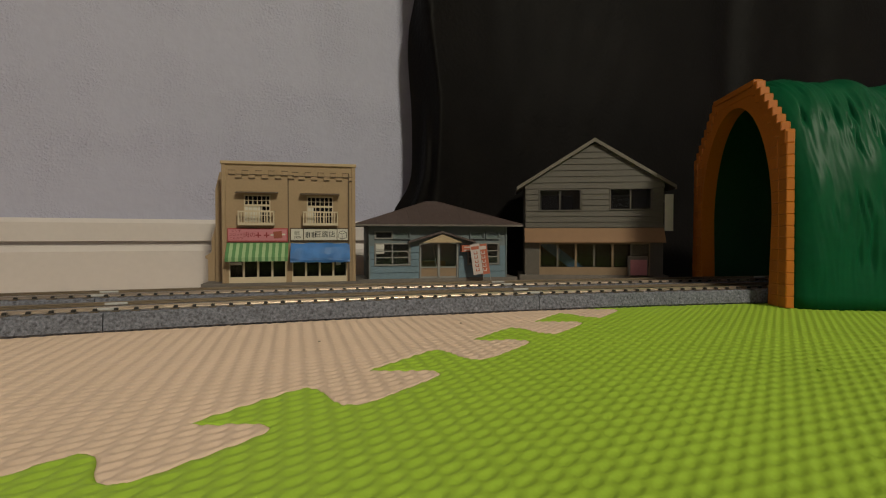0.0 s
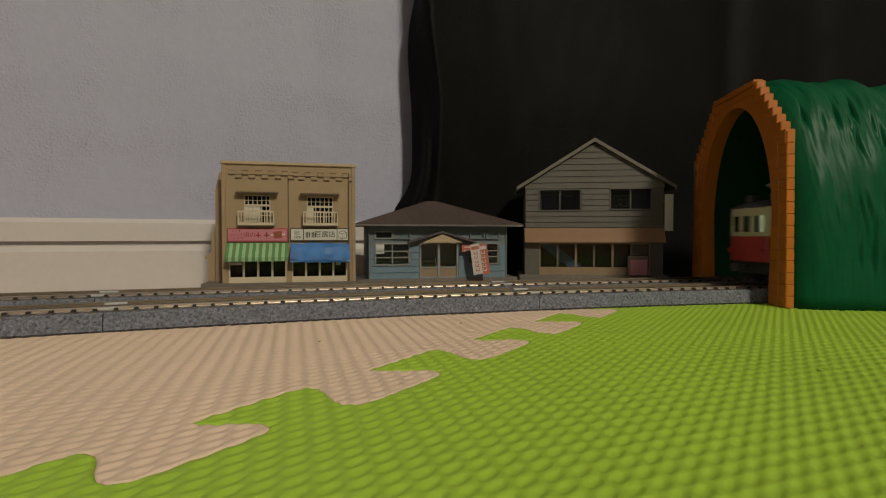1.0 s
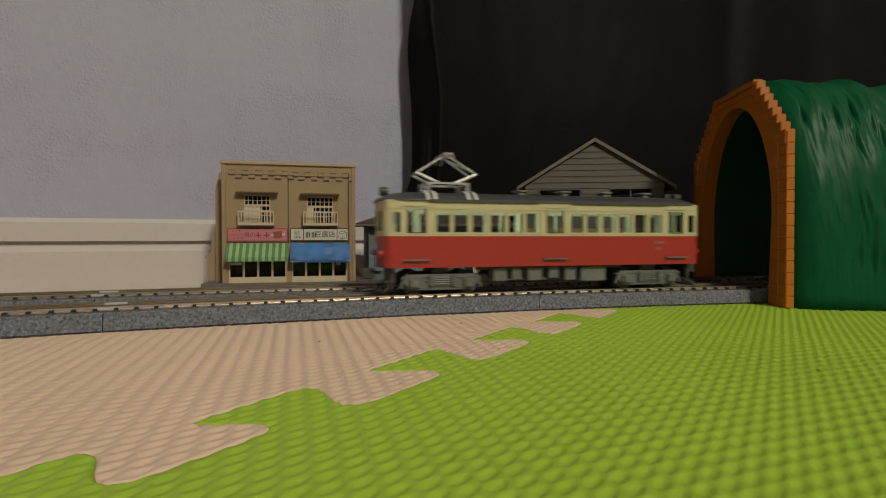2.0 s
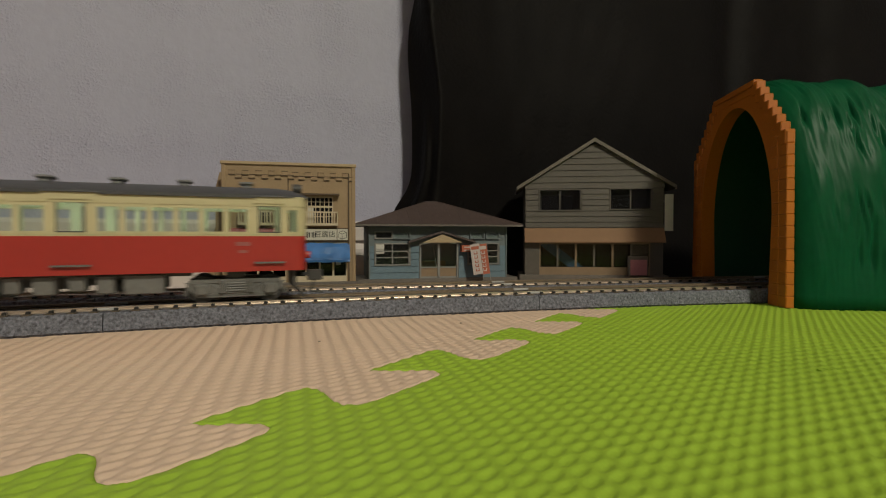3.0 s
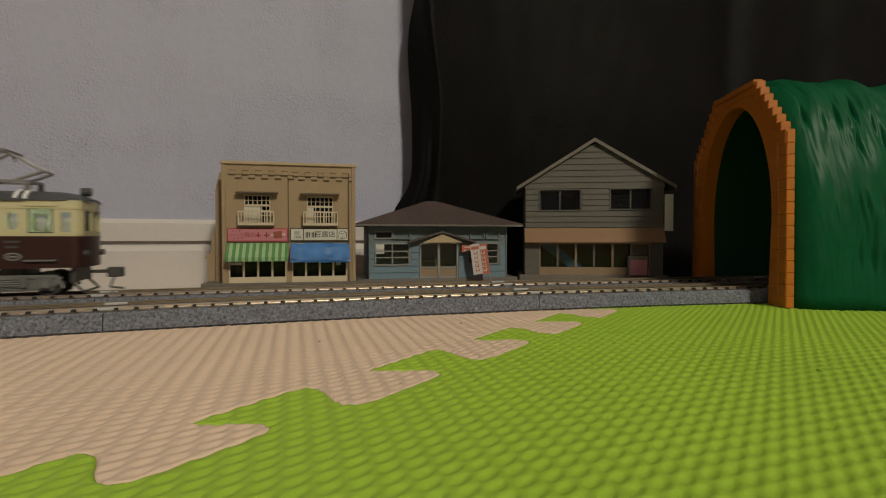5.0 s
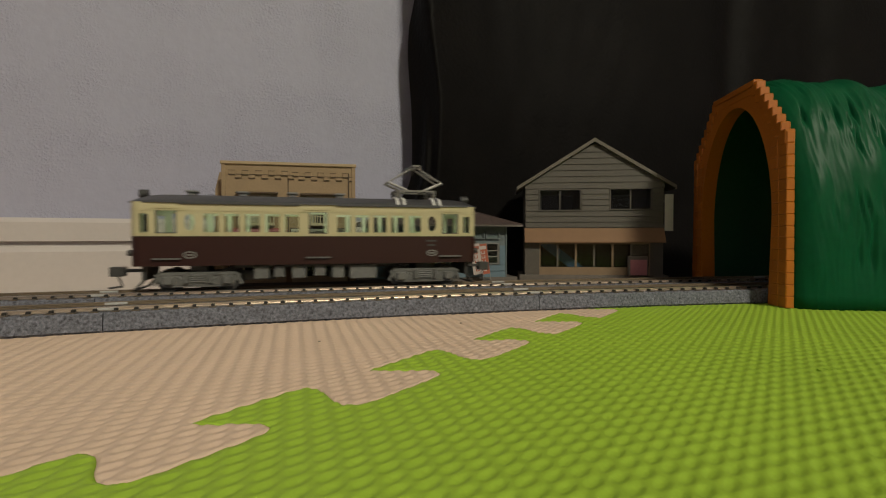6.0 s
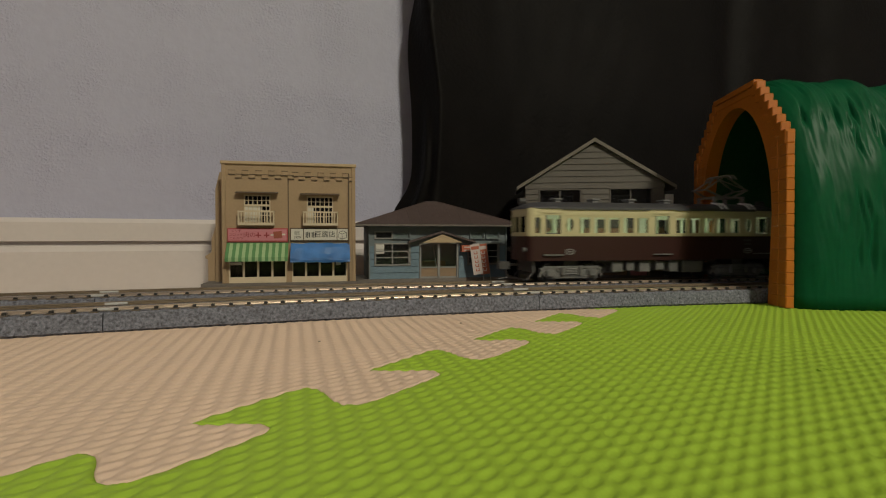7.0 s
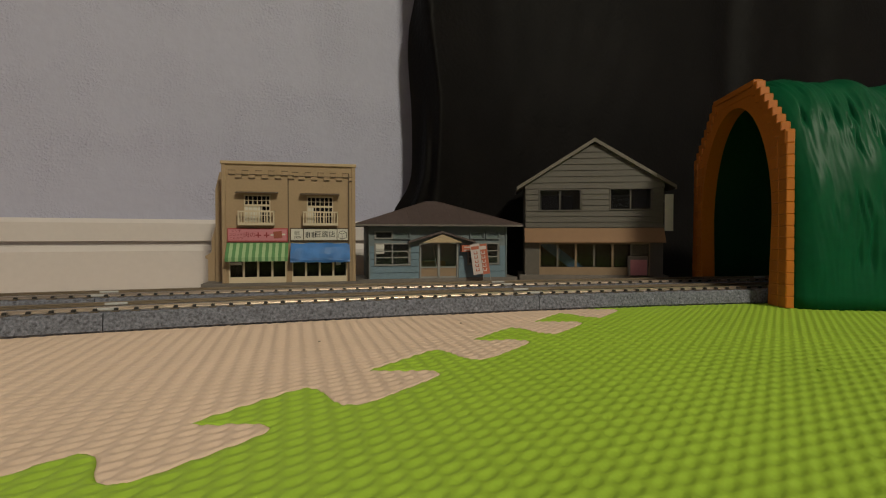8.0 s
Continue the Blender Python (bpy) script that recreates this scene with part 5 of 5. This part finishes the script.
    # couplers and life guards
    for s in (-1, 1):
        short = 0.0 if oval else 4.0
        a, b = sorted((s * 84, s * (92 - short)))
        c, d = sorted((s * (91 - short), s * (97.5 - short)))
        bm = boxes((a, b, -1.0, 1.0, 9.4, 11.0), (c, d, -2.6, 2.6, 7.4, 12.2), bevel=0.35)
        rod(bm, (s * (94 - short), -1.5, 8.0), (s * (92 - short), -1.5, 2.4), 0.5)
        rod(bm, (s * (92 - short), -1.5, 2.4), (s * (98 - short), -1.5, 1.6), 0.5)
        part("coupler", bm, M_UNDER_D, car)
        bm = bmesh.new()
        rod(bm, (s * 80, -12, 6), (s * 84, -12, 1.4), 0.6)
        rod(bm, (s * 80, 12, 6), (s * 84, 12, 1.4), 0.6)
        rod(bm, (s * 84, -12, 1.4), (s * 84, 12, 1.4), 0.6)
        box(bm, s * 80 - 0.8, s * 80 + 0.8, -13, 13, 6, 13)
        part("life_guard", bm, M_UNDER_D, car)
        for y in (-12.4, 12.4):
            bm = bmesh.new()
            rod(bm, (s * 84.4, y, 19.5), (s * 86.6, y, 19.5), 1.5, 14)
            part("tail_light", bm, M_RED if not oval else M_UNDER_D, car)
    # marks on the lower side
    if oval:
        for x in (-59.4, 59.4):
            bm = bmesh.new()
            ellipse_ring(bm, x, -HALF_W - 0.25, 18.4, 3.0, 1.8, 0.6, 0.3)
            box(bm, x - 1.5, x + 1.5, -HALF_W - 0.25, -HALF_W + 0.05, 18.0, 18.8)
            part("emblem", bm, M_WINFRAME, car, "grey oval ring emblem")
        part("number_bar", boxes((56.2, 61.8, -HALF_W - 0.2, -HALF_W + 0.05, 24.6, 25.6), (56.8, 61.2, -HALF_W - 0.2, -HALF_W + 0.05, 22.2, 23.2)), M_UNDER_D, car)
    else:
        part("number_bar", boxes((56.2, 62.0, -HALF_W - 0.2, -HALF_W + 0.05, 23.6, 25.2), (57.2, 60.8, -HALF_W - 0.2, -HALF_W + 0.05, 20.6, 21.8)), M_NUMBER, car)
    return car


def ride(c, r, s):
    """The pose of a car whose middle is s millimetres along the curve."""
    a = s / r
    x, y = on_track(c, r, a)
    return pose(x * MM, y * MM, RAIL_TOP * MM, 0, 0, -math.degrees(a))


def crumbs():
    """Specks of fluff that lie on the mats."""
    for x, y, r in ((-43.0, 176.0, 0.28), (7.5, 214.0, 0.3)):
        bm = bmesh.new()
        bmesh.ops.create_icosphere(bm, subdivisions=2, radius=r)
        for v in bm.verts:
            v.co *= 1 + 0.5 * noise.noise(v.co * 3 + Vector((x, y, 0)))
        bmesh.ops.scale(bm, vec=(1.5, 1.0, 0.7), verts=bm.verts)
        tagged(part("crumb", bm, M_SLEEPER, at=pose(x * MM, y * MM, 0.35 * MM)), "tiny dark crumb lying on the foam mat", "crumb", "crumbs on the mats")


room()
crumbs()
ceiling_lamp()
curtain()
mats()
NEAR_J = [-0.92, -0.80, -0.68, -0.56, -0.46, -0.3781, -0.2565, -0.1360, -0.016, 0.10, 0.20]
FAR_J = [-0.52, -0.45, -0.38, -0.3149, -0.2347, -0.163, -0.095, -0.03]
track(NEAR_C, NEAR_R, NEAR_J, 0, "model railway track piece with grey ballast roadbed")
track(FAR_C, FAR_R, FAR_J, 0, "model railway track piece with grey ballast roadbed")
tunnel()
shop_row()
blue_station()
banners()
grey_house()
counter_box()
red_car = tramcar("cream over red model tramcar with raised pantograph", M_RED, False, -1)
brown_car = tramcar("cream over chocolate brown model tramcar with oval windows", M_BROWN, True, 1)
# the brown car is the longer type
for ob in brown_car.children_recursive:
    ob.data.transform(Matrix.Diagonal((1.032, 1, 1, 1)))

RED_ROWS = [(0.0, 72.6), (1.0, -175.4), (1.2, -227.4), (1.3, -244.5), (1.4, -270.3), (1.5, -284.0), (1.6, -313.4), (1.7, -330.8), (2.2, -435.6), (2.8, -553.8), (3.0, -594.5), (3.4, -674.0), (3.5, -690.0), (4.0, -786.0), (5.0, -881.1), (6.0, -911.1), (8.0, -913.1)]
BROWN_ROWS = [(0.0, -1101.6), (3.0, -1099.6), (4.0, -1081.6), (5.0, -926.6), (5.8, -771.6), (6.0, -731.2), (6.5, -634.4), (6.8, -567.0), (7.0, -523.5), (7.3, -460.0), (7.5, -417.0), (7.6, -396.0), (8.0, -318.0)]


def motions():
    walk(red_car, [(t, ride(NEAR_C, NEAR_R, s)) for t, s in RED_ROWS])
    walk(brown_car, [(t, ride(FAR_C, FAR_R, s)) for t, s in BROWN_ROWS])


motions()
